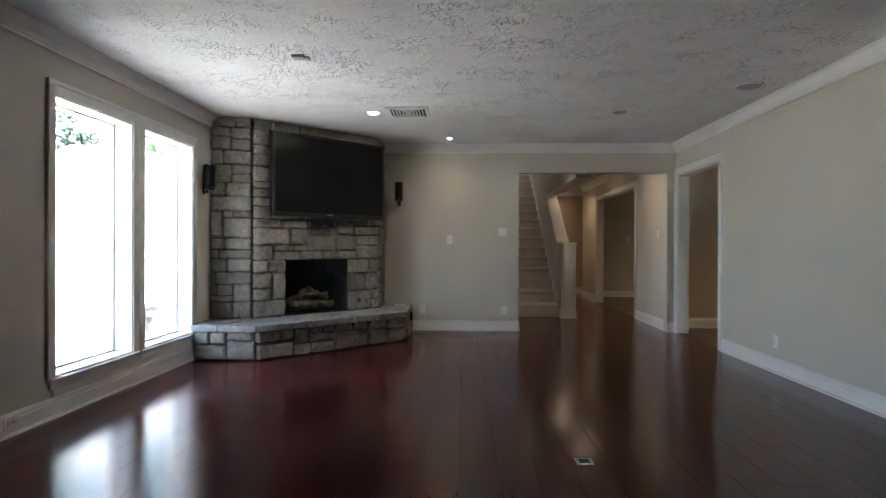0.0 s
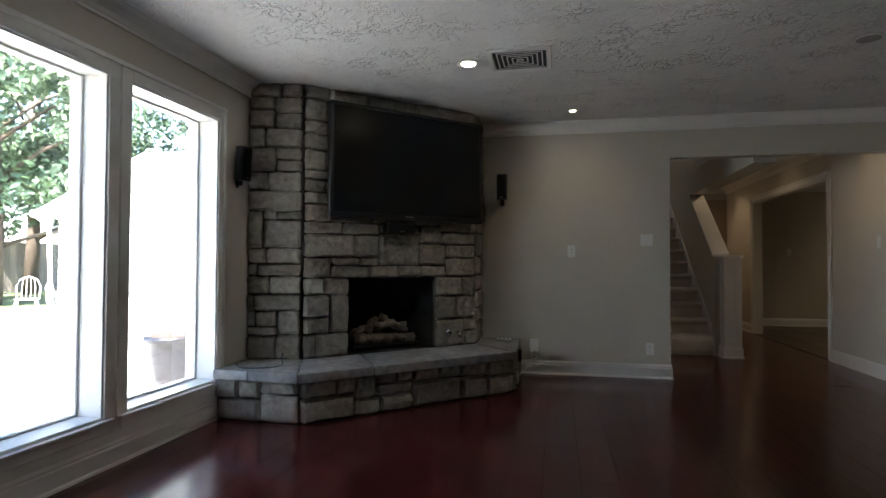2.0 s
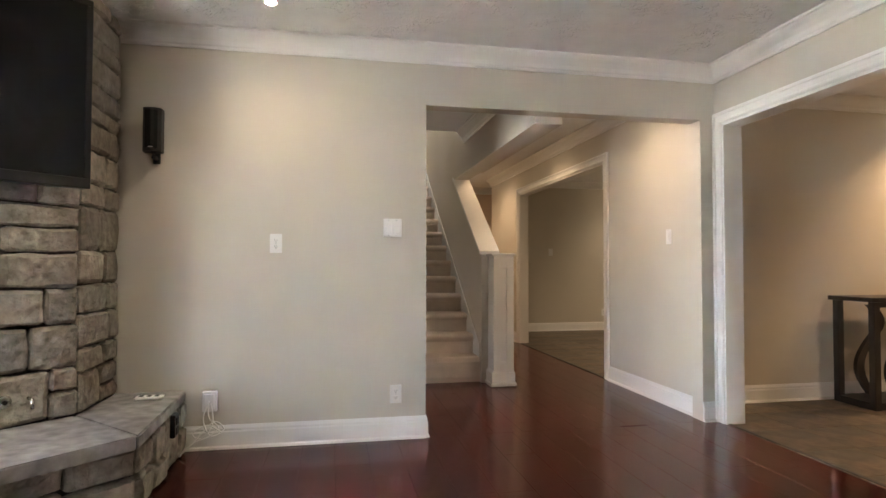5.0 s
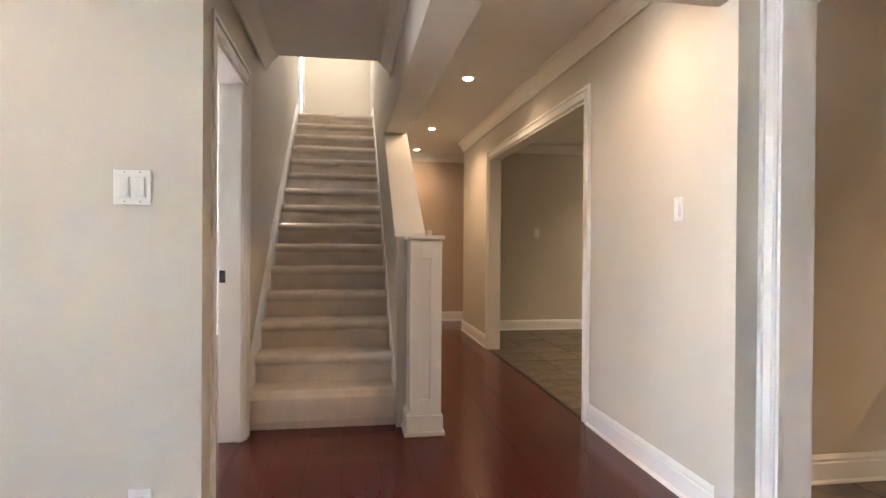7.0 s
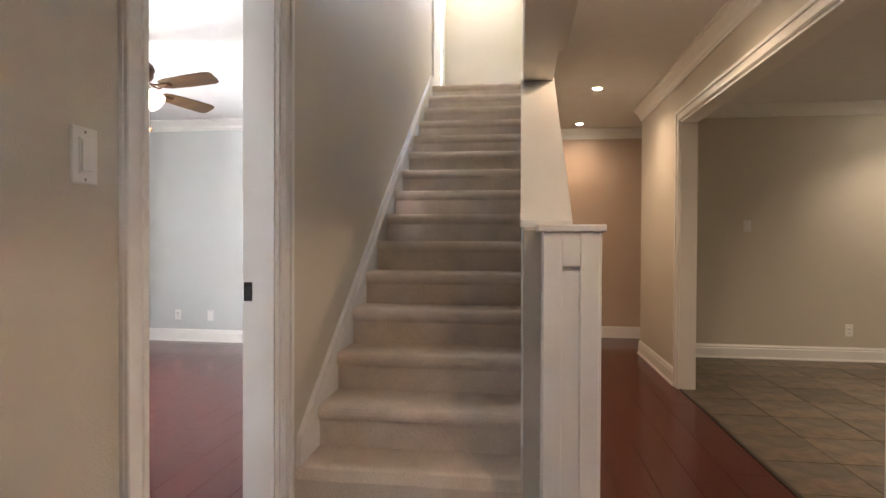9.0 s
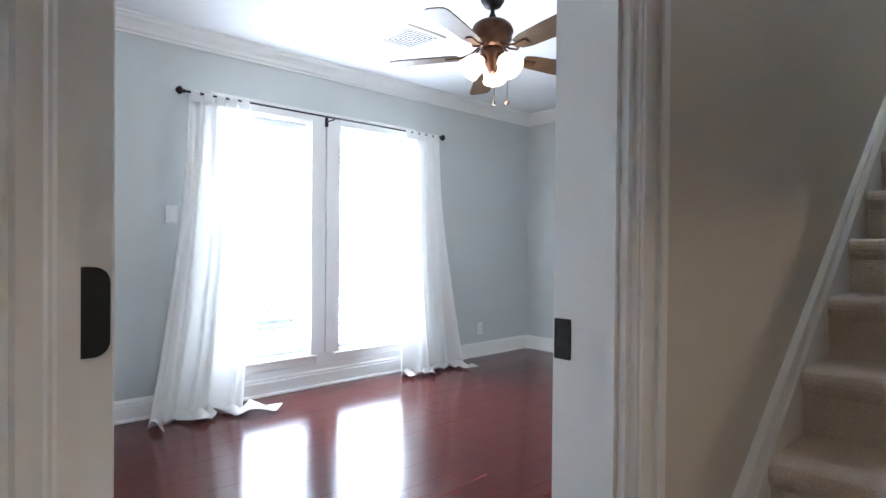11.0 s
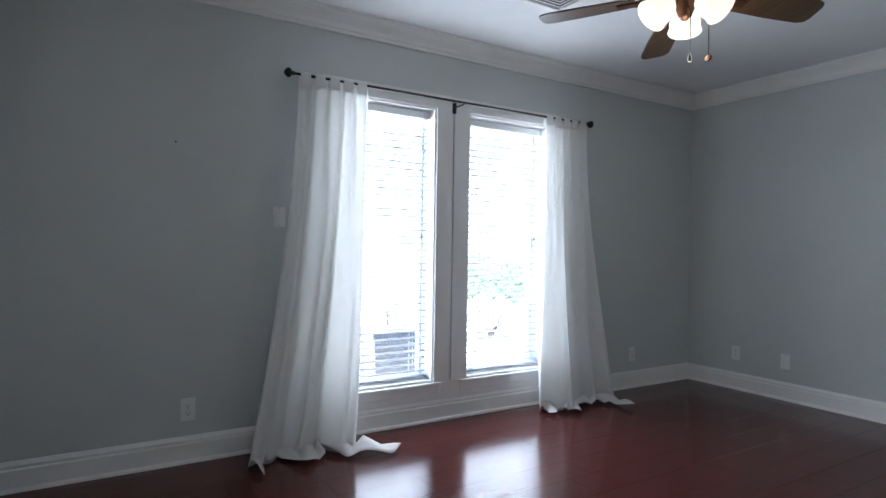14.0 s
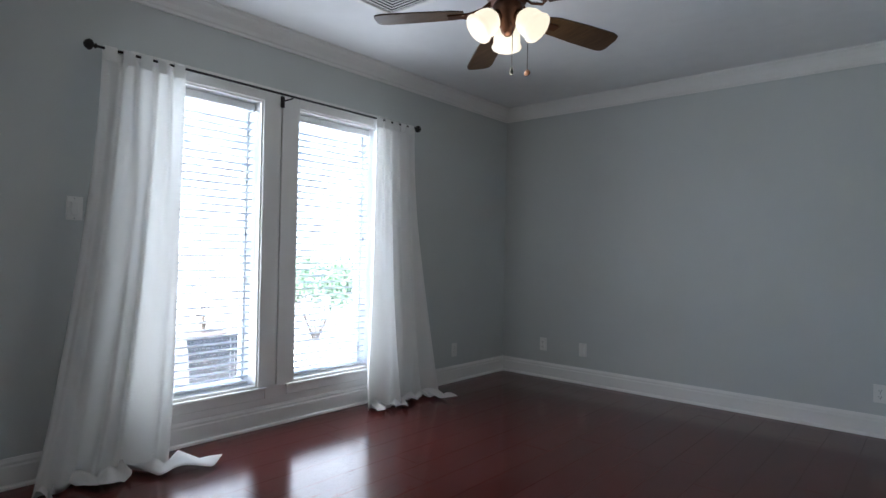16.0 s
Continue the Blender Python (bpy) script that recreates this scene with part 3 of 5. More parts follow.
def inner(p, k):
    return (p.x - FN.x * k, p.y - FN.y * k)


def course_layout(rng, u0, u1, z0, z1):
    """Uneven ashlar: (u0, u1, z0, z1) of every stone in a field."""
    out, z = [], z0
    while z < z1 - 0.02:
        h = rng.choice((0.085, 0.12, 0.15, 0.17, 0.20, 0.23))
        if z1 - z - h < 0.07:
            h = z1 - z
        u = u0
        while u < u1 - 0.01:
            w = rng.uniform(0.18, 0.36) + (0.14 if h > 0.14 else 0.0) * rng.random()
            if u1 - u - w < 0.11:
                w = u1 - u
            if w > 0.50:
                w *= 0.5
            if h > 0.18 and rng.random() < 0.35:
                k = z + h * rng.uniform(0.38, 0.62)
                out += [(u, u + w, z, k), (u, u + w, k, z + h)]
            elif h > 0.14 and w > 0.36 and rng.random() < 0.4:
                out += [(u, u + w * 0.45, z, z + h), (u + w * 0.45, u + w, z, z + h)]
            else:
                out.append((u, u + w, z, z + h))
            u += w
        z += h
    return out


def stone(parent, o, d, n, u0, u1, z0, z1, rng, rough=1.0):
    """One rock-faced stone on the plane through o along d with the outward normal n."""
    g = 0.005
    u0, u1, z0, z1 = u0 + g, u1 - g, z0 + g, z1 - g
    proud = rng.uniform(0.016, 0.036) * rough
    bm = bmesh.new()
    nu, nz = 6, 5
    cu, cz = rng.uniform(0.3, 0.7), rng.uniform(0.35, 0.65)
    tu, tz = rng.uniform(-0.012, 0.012), rng.uniform(-0.010, 0.010)
    grid = []
    for j in range(nz):
        row = []
        for i in range(nu):
            fu = (0, 0.07, 0.33, 0.64, 0.93, 1)[i]
            fz = (0, 0.10, 0.5, 0.90, 1)[j]
            rim = i in (0, nu - 1) or j in (0, nz - 1)
            swell = 0.010 * (1 - abs(fu - cu) - abs(fz - cz)) + tu * (fu - 0.5) + tz * (fz - 0.5)
            out = 0.003 + rng.uniform(0, 0.004) if rim else max(0.008, proud + swell * rough + rng.uniform(-0.006, 0.007) * rough)
            ju, jz = rng.uniform(-0.006, 0.006), rng.uniform(-0.006, 0.006)
            if i in (0, nu - 1) and j in (0, nz - 1):
                ju, jz = (0.006 if i == 0 else -0.006), (0.006 if j == 0 else -0.006)
            p = o + d * (u0 + (u1 - u0) * fu + ju) + n * out
            row.append(bm.verts.new((p.x, p.y, z0 + (z1 - z0) * fz + jz)))
        grid.append(row)
    for j in range(nz - 1):
        for i in range(nu - 1):
            bm.faces.new((grid[j][i], grid[j][i + 1], grid[j + 1][i + 1], grid[j + 1][i]))
    ring = grid[0] + [grid[j][-1] for j in range(1, nz)] + grid[-1][-2::-1] + [grid[j][0] for j in range(nz - 2, 0, -1)]
    back = [bm.verts.new(v.co - n * 0.045) for v in ring]
    k = len(ring)
    for i in range(k):
        bm.faces.new((ring[(i + 1) % k], ring[i], back[i], back[(i + 1) % k]))
    bm.faces.new(back)
    bmesh.ops.recalc_face_normals(bm, faces=bm.faces)
    return part("stone", bm, M_STONE, parent)


K = 0.022
c0 = (XW, YN)
wq, aq, bq, cq = (XW, FW.y + K), (FA.x - 0.010, FA.y + K), (FB.x - K, FB.y + 0.010), (FC.x - K, YN)
f1, f2 = FA + FD * 0.39, FA + FD * 1.22
for poly, z0, z1 in (((wq, aq, inner(f1, K), inner(f1 + FD * 0.10, 0.46), c0), SLAB_Z - 0.05, 0.975), ((inner(f2, K), bq, cq, c0, inner(f2 - FD * 0.10, 0.46)), SLAB_Z - 0.05, 0.975),
                     ((inner(f1 + FD * 0.10, 0.46), inner(f2 - FD * 0.10, 0.46), c0), SLAB_Z - 0.05, 0.975), ((wq, aq, bq, cq, c0), 0.975, H)):
    part("mortar_core", prism(bmesh.new(), poly, "z", z0, z1), M_MORTAR, fireplace, "dark recessed mortar")
rng = random.Random(11)
X, Y = Vector((1, 0, 0)), Vector((0, 1, 0))
ln = (FB - FA).length


def bands(rows):
    """Stones of a field from its bands: (z0, z1, ends of the stones along the band)."""
    return [(u0, u1, z0, z1) for z0, z1, cuts in rows for u0, u1 in zip(cuts, cuts[1:])]


def scaled(stones, k):
    return [(u0 * k, u1 * k, z0, z1) for u0, u1, z0, z1 in stones]


SIDE_LOW = bands(((0.35, 0.537, (0, 0.55, 1)), (0.537, 0.60, (0, 0.57)), (0.60, 0.72, (0, 0.16, 0.57)), (0.537, 0.72, (0.57, 1)), (0.72, 0.85, (0, 0.13, 1)),
                  (0.85, 0.993, (0, 0.42, 1)), (0.993, 1.088, (0, 0.2, 1)), (1.088, 1.207, (0, 0.36, 1)), (1.207, 1.496, (0, 0.3)), (1.207, 1.43, (0.3, 1)), (1.43, 1.496, (0.3, 0.55, 1))))
SIDE_HIGH = bands(((1.496, 1.656, (0, 1)), (1.656, 1.802, (0, 0.38, 1)), (1.802, 1.99, (0, 0.52)), (1.802, 1.897, (0.52, 1)), (1.897, 1.99, (0.52, 1)), (1.99, 2.142, (0, 0.32, 1)),
                   (2.142, 2.288, (0, 0.5)), (2.288, 2.39, (0, 0.5)), (2.142, 2.265, (0.5, 1)), (2.265, 2.39, (0.5, 1)), (2.39, 2.5, (0, 0.62, 1))))
for u0, u1, z0, z1 in scaled(SIDE_LOW + SIDE_HIGH, (FA - FW).length - 0.012):
    stone(fireplace, FW, SD, SN, u0, u1, z0, z1, rng, 0.6)
JAMBS = bands(((0.35, 0.535, (0.015, 0.11, 0.39)), (0.535, 0.665, (0.015, 0.225)), (0.665, 0.84, (0.015, 0.225)), (0.535, 0.84, (0.225, 0.39)), (0.84, 0.975, (0.015, 0.175, 0.39)),
               (0.35, 0.59, (1.22, 1.54)), (0.35, 0.48, (1.54, ln)), (0.48, 0.59, (1.54, ln)), (0.59, 0.80, (1.22, 1.45, ln)), (0.80, 0.975, (1.22, 1.51, ln))))
LINTEL = bands(((0.975, 1.14, (0.015, 0.235)), (0.975, 1.076, (0.235, 0.57, 0.85, 1.08, 1.335)), (0.975, 1.144, (1.335, ln)), (1.076, 1.14, (0.235, 0.48, 0.66)),
                (1.14, 1.325, (0.015, 0.44, 0.66)), (1.076, 1.345, (0.66, 1.055)), (1.076, 1.267, (1.055, 1.335)), (1.144, 1.267, (1.335, ln)), (1.267, 1.373, (1.28, ln)),
                (1.267, 1.425, (1.055, 1.28)), (1.325, 1.425, (0.015, 0.337, 0.66)), (1.345, 1.425, (0.66, 0.86, 1.055)), (1.373, 1.475, (1.28, 1.475, ln))))
UPPER = bands(((1.425, 1.56, (0.015, 0.235, 0.58, 0.9, 1.28)), (1.475, 1.60, (1.28, ln)), (2.39, 2.5, (0.015, 0.216, 0.55, 0.795, 1.02, 1.253, ln))))
for z0, z1 in zip((1.56, 1.655, 1.757, 1.83, 1.99, 2.118, 2.22), (1.655, 1.757, 1.83, 1.99, 2.118, 2.22, 2.39)):
    UPPER += [(0.015, rng.uniform(0.17, 0.23), z0, z1)]
    UPPER += bands(((max(z0, 1.60), z1, (UPPER[-1][1], 0.52 + rng.uniform(-0.05, 0.05), 0.9, 1.2 + rng.uniform(-0.06, 0.06), 1.45, ln)),))
for u0, u1, z0, z1 in JAMBS + LINTEL + UPPER:
    stone(fireplace, FA, FD, FN, u0, u1, z0, z1, rng, 0.68)
for u0, u1, z0, z1 in course_layout(rng, 0, YN - FB.y, SLAB_Z, H):
    stone(fireplace, FB, Y, X, u0, u1, z0, z1, rng, 0.6)

# firebox: soot-black lining, grate, burner logs
zb, zt = SLAB_Z + 0.002, 0.972
ia, ib = f1 + FD * 0.10, f2 - FD * 0.10
for poly, z0, z1 in (((inner(f1, 0.03), inner(ia, 0.455), inner(ia + FD * 0.02, 0.44), inner(f1 + FD * 0.012, 0.03)), zb, zt),
                     ((inner(f2, 0.03), inner(ib, 0.455), inner(ib - FD * 0.02, 0.44), inner(f2 - FD * 0.012, 0.03)), zb, zt),
                     ((inner(ia, 0.455), inner(ib, 0.455), inner(ib, 0.44), inner(ia, 0.44)), zb, zt),
                     ((inner(f1, 0.02), inner(f2, 0.02), inner(ib, 0.45), inner(ia, 0.45)), zt - 0.01, zt),
                     ((inner(f1, 0.0), inner(f2, 0.0), inner(ib, 0.45), inner(ia, 0.45)), SLAB_Z - 0.05, zb + 0.006)):
    part("firebox_panel", prism(bmesh.new(), poly, "z", z0, z1), M_SOOT, fireplace, "soot-blackened firebox lining")


def fp(u, out, z):
    p = FA + FD * u + FN * out
    return Vector((p.x, p.y, z))


grate = part("grate", tube(bmesh.new(), [fp(0.46, -0.06, SLAB_Z + 0.05), fp(1.10, -0.06, SLAB_Z + 0.05)], 0.009), M_BLKMET, fireplace, "black iron grate")
for i in range(6):
    u = 0.50 + i * 0.11
    part("grate_bar", tube(bmesh.new(), [fp(u, -0.04, SLAB_Z + 0.10), fp(u, -0.06, SLAB_Z + 0.05), fp(u, -0.32, SLAB_Z + 0.05), fp(u, -0.32, SLAB_Z + 0.008)], 0.007, 6), M_BLKMET, fireplace)
rng = random.Random(5)
for a, b, r in (((0.48, -0.10, 0.45), (1.06, -0.12, 0.44), 0.048), ((0.52, -0.25, 0.47), (1.05, -0.22, 0.49), 0.055), ((0.60, -0.10, 0.52), (0.78, -0.28, 0.60), 0.034),
                ((0.98, -0.09, 0.50), (0.80, -0.27, 0.62), 0.036), ((0.70, -0.14, 0.56), (1.02, -0.17, 0.55), 0.028), ((0.50, -0.12, 0.52), (0.66, -0.2, 0.54), 0.027)):
    pa, pb = fp(*a), fp(*b)
    pts = [pa.lerp(pb, t / 9) + Vector((rng.uniform(-1, 1), rng.uniform(-1, 1), rng.uniform(-1, 1))) * 0.010 for t in range(10)]
    part("log", tube(bmesh.new(), pts, [r * rng.uniform(0.75, 1.12) for _ in pts], 9), M_LOG, fireplace, "charred ceramic log", smooth=True)

# raised hearth
hq = [Vector((XW, 5.93, 0)), Vector((-1.16, 5.895, 0)), Vector((0.178, 7.225, 0)), Vector((0.168, YN, 0))]
hd = (hq[2] - hq[1]).normalized()
hn = Vector((hd.y, -hd.x, 0))
hearth_core = prism(bmesh.new(), ((XW, hq[0].y + K), (hq[1].x - 0.01, hq[1].y + K), (hq[2].x - K, hq[2].y + 0.012), (hq[3].x - K, YN), (FC.x - K, YN), (FB.x - K, FB.y), (FA.x, FA.y + K), (XW, FA.y + K)), "z", 0.0, 0.289)
part("hearth_core", hearth_core, M_MORTAR, fireplace, "dark recessed mortar")
rng = random.Random(23)


def hearth_layout(u1):
    out, u = [], 0.0
    while u < u1 - 0.01:
        w = rng.uniform(0.17, 0.30)
        if u1 - u - w < 0.13:
            w = u1 - u
        k = rng.choice((0.12, 0.15, 0.17, 0.0))
        out += [(u, u + w, 0, k), (u, u + w, k, 0.29)] if k else [(u, u + w, 0, 0.29)]
        u += w
    return out


ed = (hq[1] - hq[0]).normalized()
for u0, u1, z0, z1 in scaled(bands(((0.155, 0.29, (0, 0.29, 0.55)), (0, 0.155, (0, 0.55)), (0.195, 0.29, (0.55, 1)), (0, 0.195, (0.55, 1)))), (hq[1] - hq[0]).length):
    stone(fireplace, hq[0], ed, Vector((ed.y, -ed.x, 0)), u0, u1, z0, z1, rng, 1.0)
hl = (hq[2] - hq[1]).length
HEARTH = bands(((0.17, 0.29, (0.01, 0.265, 0.41)), (0, 0.17, (0.01, 0.41)), (0.12, 0.29, (0.41, 0.575)), (0, 0.12, (0.41, 0.61)), (0.21, 0.29, (0.575, 0.75, 0.89)), (0.12, 0.21, (0.575, 0.89)),
                (0, 0.12, (0.61, 0.89)), (0.19, 0.29, (0.89, 1.13, 1.34)), (0, 0.19, (0.89, 1.34)), (0.18, 0.29, (1.34, 1.60)), (0, 0.18, (1.34, 1.60)), (0.16, 0.29, (1.60, hl)), (0, 0.16, (1.60, hl))))
for u0, u1, z0, z1 in HEARTH:
    stone(fireplace, hq[1], hd, hn, u0, u1, z0, z1, rng, 1.0)
for u0, u1, z0, z1 in hearth_layout(YN - hq[2].y):
    stone(fireplace, hq[2], Y, X, u0, u1, z0, z1, rng, 0.8)
so = [Vector((XW, 5.87, 0)), Vector((-1.135, 5.82, 0)), Vector((0.215, 7.15, 0)), Vector((0.195, YN, 0))]
si = [Vector((XW, FW.y + 0.01, 0)), Vector((FA.x, FA.y + 0.01, 0)), Vector((FB.x - 0.01, FB.y, 0)), Vector((FC.x - 0.01, YN, 0))]
quads = [(so[0], so[0].lerp(so[1], 0.42), si[0].lerp(si[1], 0.5), si[0]), (so[0].lerp(so[1], 0.42), so[1], si[1], si[0].lerp(si[1], 0.5)), (so[2], so[3], si[3], si[2])]
for a, b in ((0, 0.30), (0.30, 0.63), (0.63, 1.0)):
    quads.append((so[1].lerp(so[2], a), so[1].lerp(so[2], b), si[1].lerp(si[2], b), si[1].lerp(si[2], a)))
for q in quads:
    c = sum(q, Vector()) / 4
    bm = prism(bmesh.new(), [((p + (c - p).normalized() * 0.005).x, (p + (c - p).normalized() * 0.005).y) for p in q], "z", 0.288, SLAB_Z + rng.uniform(-0.002, 0.001))
    bmesh.ops.bevel(bm, geom=bm.edges[:], offset=0.006, segments=2, affect="EDGES")
    part("hearth_slab", bm, M_SLAB, fireplace, "rough-edged grey flagstone slab")

# gas valve beside the firebox
valve = thing("gas_valve", fp(1.42, 0.03, 0.47), "chrome gas key plate with a small valve set in the stone", "gas valve")
turn = Matrix.Rotation(math.atan2(FN.y, FN.x) - math.pi / 2, 4, "Z") @ Matrix.Rotation(-math.pi / 2, 4, "X")
part("escutcheon", lathe(bmesh.new(), ((0.030, 0), (0.030, 0.006), (0.022, 0.010), (0.012, 0.012)), fp(1.35, 0.032, 0.475), 20, turn), M_CHROME, valve, smooth=True)
part("key_socket", lathe(bmesh.new(), ((0.010, 0), (0.010, 0.02)), fp(1.35, 0.034, 0.475), 12, turn), M_BLKMET, valve)
part("valve_stem", tube(bmesh.new(), [fp(1.45, 0.02, 0.475), fp(1.45, 0.065, 0.475), fp(1.45, 0.07, 0.43)], 0.008), M_CHROME, valve, smooth=True)

# television and centre speaker on the chimney breast


def on_breast(bm):
    m = Matrix((( FD.x, FN.x, 0, FA.x), (FD.y, FN.y, 0, FA.y), (0, 0, 1, 0), (0, 0, 0, 1)))
    bmesh.ops.transform(bm, matrix=m, verts=bm.verts)
    bmesh.ops.recalc_face_normals(bm, faces=bm.faces)
    return bm


tv = thing("television", fp(0.89, 0.10, 1.45), "large black flat-screen television, switched off, on the chimney stone", "television")
tvb = part("body", on_breast(one(0.175, 1.655, 0.065, 0.115, 1.455, 2.375, 0.008)), M_BLACK, tv)
part("back_shell", on_breast(one(0.35, 1.42, 0.04, 0.066, 1.55, 2.25, 0.01)), M_BLACK, tv)
bz = bmesh.new()
for a, b, c, d in ((0.175, 1.655, 2.345, 2.375), (0.175, 1.655, 1.455, 1.505), (0.175, 0.205, 1.505, 2.345), (1.625, 1.655, 1.505, 2.345)):
    box(bz, a, b, 0.112, 0.122, c, d, 0.003)
part("bezel", on_breast(bz), M_BLACK, tvb, "glossy black bezel")
part("screen", on_breast(one(0.203, 1.627, 0.112, 0.119, 1.503, 2.347)), M_SCREEN, tvb, "dark glass screen")
part("maker_mark", on_breast(one(0.85, 0.93, 0.120, 0.1235, 1.482, 1.490)), M_GREYPL, tvb, "small grey maker mark")
part("wall_bracket", on_breast(one(0.55, 1.22, 0.0, 0.042, 1.70, 2.10, 0.004)), M_BLKMET, tv)
centre = thing("centre_speaker", fp(0.82, 0.08, 1.345), "small black centre speaker below the television", "speaker")
part("cabinet", on_breast(one(0.685, 0.955, 0.02, 0.115, 1.345, 1.435, 0.015, 2)), M_BLACK, centre)
part("grille", on_breast(one(0.695, 0.945, 0.113, 0.119, 1.352, 1.428, 0.006)), M_SCREEN, centre, "black cloth grille")
part("maker_mark", on_breast(one(0.80, 0.845, 0.118, 0.121, 1.362, 1.367)), M_GREYPL, centre)
part("bracket", on_breast(one(0.79, 0.85, 0.0, 0.03, 1.37, 1.42, 0.004)), M_BLKMET, centre)


def satellite(m, label):
    s = thing("satellite_speaker", (0, 0, 0), label, "speaker", "satellite speakers")
    bm = bmesh.new()
    pts = [(0.05 * math.sin(a), -0.055 - 0.03 * math.cos(a)) for a in [i * math.pi / 8 - math.pi / 2 for i in range(9)]] + [(0.05, 0.0), (-0.05, 0.0)]
    prism(bm, pts, "z", -0.125, 0.125)
    part("cabinet", bm, M_BLACK, s)
    gp = [(x * 0.9, y - 0.003) for x, y in pts[:9]] + [(0.04, -0.05), (-0.04, -0.05)]
    part("grille", prism(bmesh.new(), gp, "z", -0.11, 0.11), M_SCREEN, s, "black cloth grille")
    part("bracket", tube(bmesh.new(), [(0, -0.02, -0.12), (0, -0.02, -0.15), (0, 0.045, -0.15)], 0.013), M_BLKMET, s)
    part("mount_plate", one(-0.02, 0.02, 0.035, 0.05, -0.18, -0.11, 0.003), M_BLKMET, s)
    part("maker_mark", one(-0.012, 0.012, -0.091, -0.088, -0.105, -0.100), M_GREYPL, s)
    s.matrix_world = m
    return s


satellite(pose(0.015, YN - 0.05, 1.86, 0, 0, 0), "slim black satellite speaker on the beige wall")
satellite(pose(XW + 0.05, 6.125, 1.83, 6, 0, 65), "slim black satellite speaker beside the window, turned to the room")

# cables and boxes by the hearth


def cable(name, pts, r, material, label, seed=1, loose=0.0):
    rg = random.Random(seed)
    dense = []
    P = [Vector(p) for p in pts]
    for i in range(len(P) - 1):
        p0, p1, p2, p3 = P[max(i - 1, 0)], P[i], P[i + 1], P[min(i + 2, len(P) - 1)]
        for k in range(8):
            t = k / 8
            dense.append(0.5 * ((2 * p1) + (p2 - p0) * t + (2 * p0 - 5 * p1 + 4 * p2 - p3) * t * t + (3 * p1 - p0 - 3 * p2 + p3) * t ** 3))
    dense.append(P[-1])
    ob = part(name, tube(bmesh.new(), dense, r, 7), material, None, smooth=True)
    return tagged(ob, label, "cable")


zs = SLAB_Z + 0.004
cable("cable", [(-1.47, 6.28, zs + 0.06), (-1.45, 6.22, zs + 0.03), (-1.40, 6.12, zs), (-1.46, 6.0, zs), (-1.60, 5.96, zs), (-1.70, 6.02, zs), (-1.74, 6.1, zs)], 0.005, M_BLACK, "thin black cable curled on the hearth slab")
box_ = thing("cable_box", (0.33, YN, 0.285), "white plastic wall box with loose white cables", "wall box")
part("plate", one(0.288, 0.372, YN - 0.035, YN, 0.225, 0.345, 0.004), M_WHITEPL, box_)
part("inset", one(0.302, 0.358, YN - 0.038, YN - 0.033, 0.24, 0.33, 0.002), M_TRIM, box_)
for k, pts in enumerate((((0.33, YN - 0.04, 0.29), (0.31, YN - 0.10, 0.20), (0.35, YN - 0.09, 0.10), (0.42, YN - 0.07, 0.13), (0.37, YN - 0.08, 0.18), (0.30, YN - 0.10, 0.12), (0.24, YN - 0.12, 0.05), (0.19, YN - 0.14, 0.012)),
                         ((0.34, YN - 0.04, 0.27), (0.36, YN - 0.09, 0.17), (0.30, YN - 0.10, 0.09), (0.25, YN - 0.09, 0.12), (0.33, YN - 0.08, 0.16), (0.41, YN - 0.08, 0.115)),
                         ((0.32, YN - 0.04, 0.28), (0.34, YN - 0.08, 0.20), (0.39, YN - 0.09, 0.15), (0.34, YN - 0.10, 0.10), (0.26, YN - 0.11, 0.07), (0.21, YN - 0.13, 0.03), (0.20, YN - 0.15, 0.01)))):
    cable("cable", pts, 0.004, M_WHITEPL, "loose white cable hanging from the wall box")
strip = thing("power_strip", (0.05, 7.86, SLAB_Z), "small white adapter lying on the hearth slab", "adapter")
part("body", one(-0.02, 0.12, 7.84, 7.90, SLAB_Z + 0.001, SLAB_Z + 0.017, 0.004), M_WHITEPL, strip)
for k in range(3):
    part("socket", one(0.0 + k * 0.04, 0.02 + k * 0.04, 7.855, 7.885, SLAB_Z + 0.0165, SLAB_Z + 0.019), M_SLOT, strip)
jb = thing("junction_box", (0.20, 7.72, 0.20), "small black outlet box on the end of the hearth", "outlet box")
part("plate", one(0.195, 0.222, 7.72, 7.80, 0.17, 0.29, 0.004), M_BLACK, jb)
part("socket", one(0.220, 0.226, 7.735, 7.785, 0.235, 0.275, 0.004), M_SLOT, jb)
part("socket", one(0.220, 0.226, 7.735, 7.785, 0.182, 0.222, 0.004), M_SLOT, jb)

# ---- ceiling fittings ----


def downlight(x, y, lit, energy, label, r=0.075, spread=140, colour=(1.0, 0.80, 0.56)):
    d = thing("recessed_light", (x, y, H), label, "ceiling light", "recessed lights")
    bm = lathe(bmesh.new(), ((r * 0.72, -0.004), (r * 0.8, -0.009), (r, -0.007), (r * 1.02, -0.0)), (x, y, H), 28)
    part("trim_ring", bm, M_TRIM, d, smooth=True)
    part("bulb", lathe(bmesh.new(), ((r * 0.3, -0.012), (r * 0.6, -0.0105), (r * 0.66, -0.006)), (x, y, H), 24), M_CAN if lit else M_GREYPL, d, "glowing warm bulb" if lit else "unlit lens", smooth=True)
    if lit:
        lamp("downlight", "SPOT", energy, colour, look((x, y, H - 0.055), (x, y, 0)), 0.03, angle=radians(spread), blend=1.0)
    return d


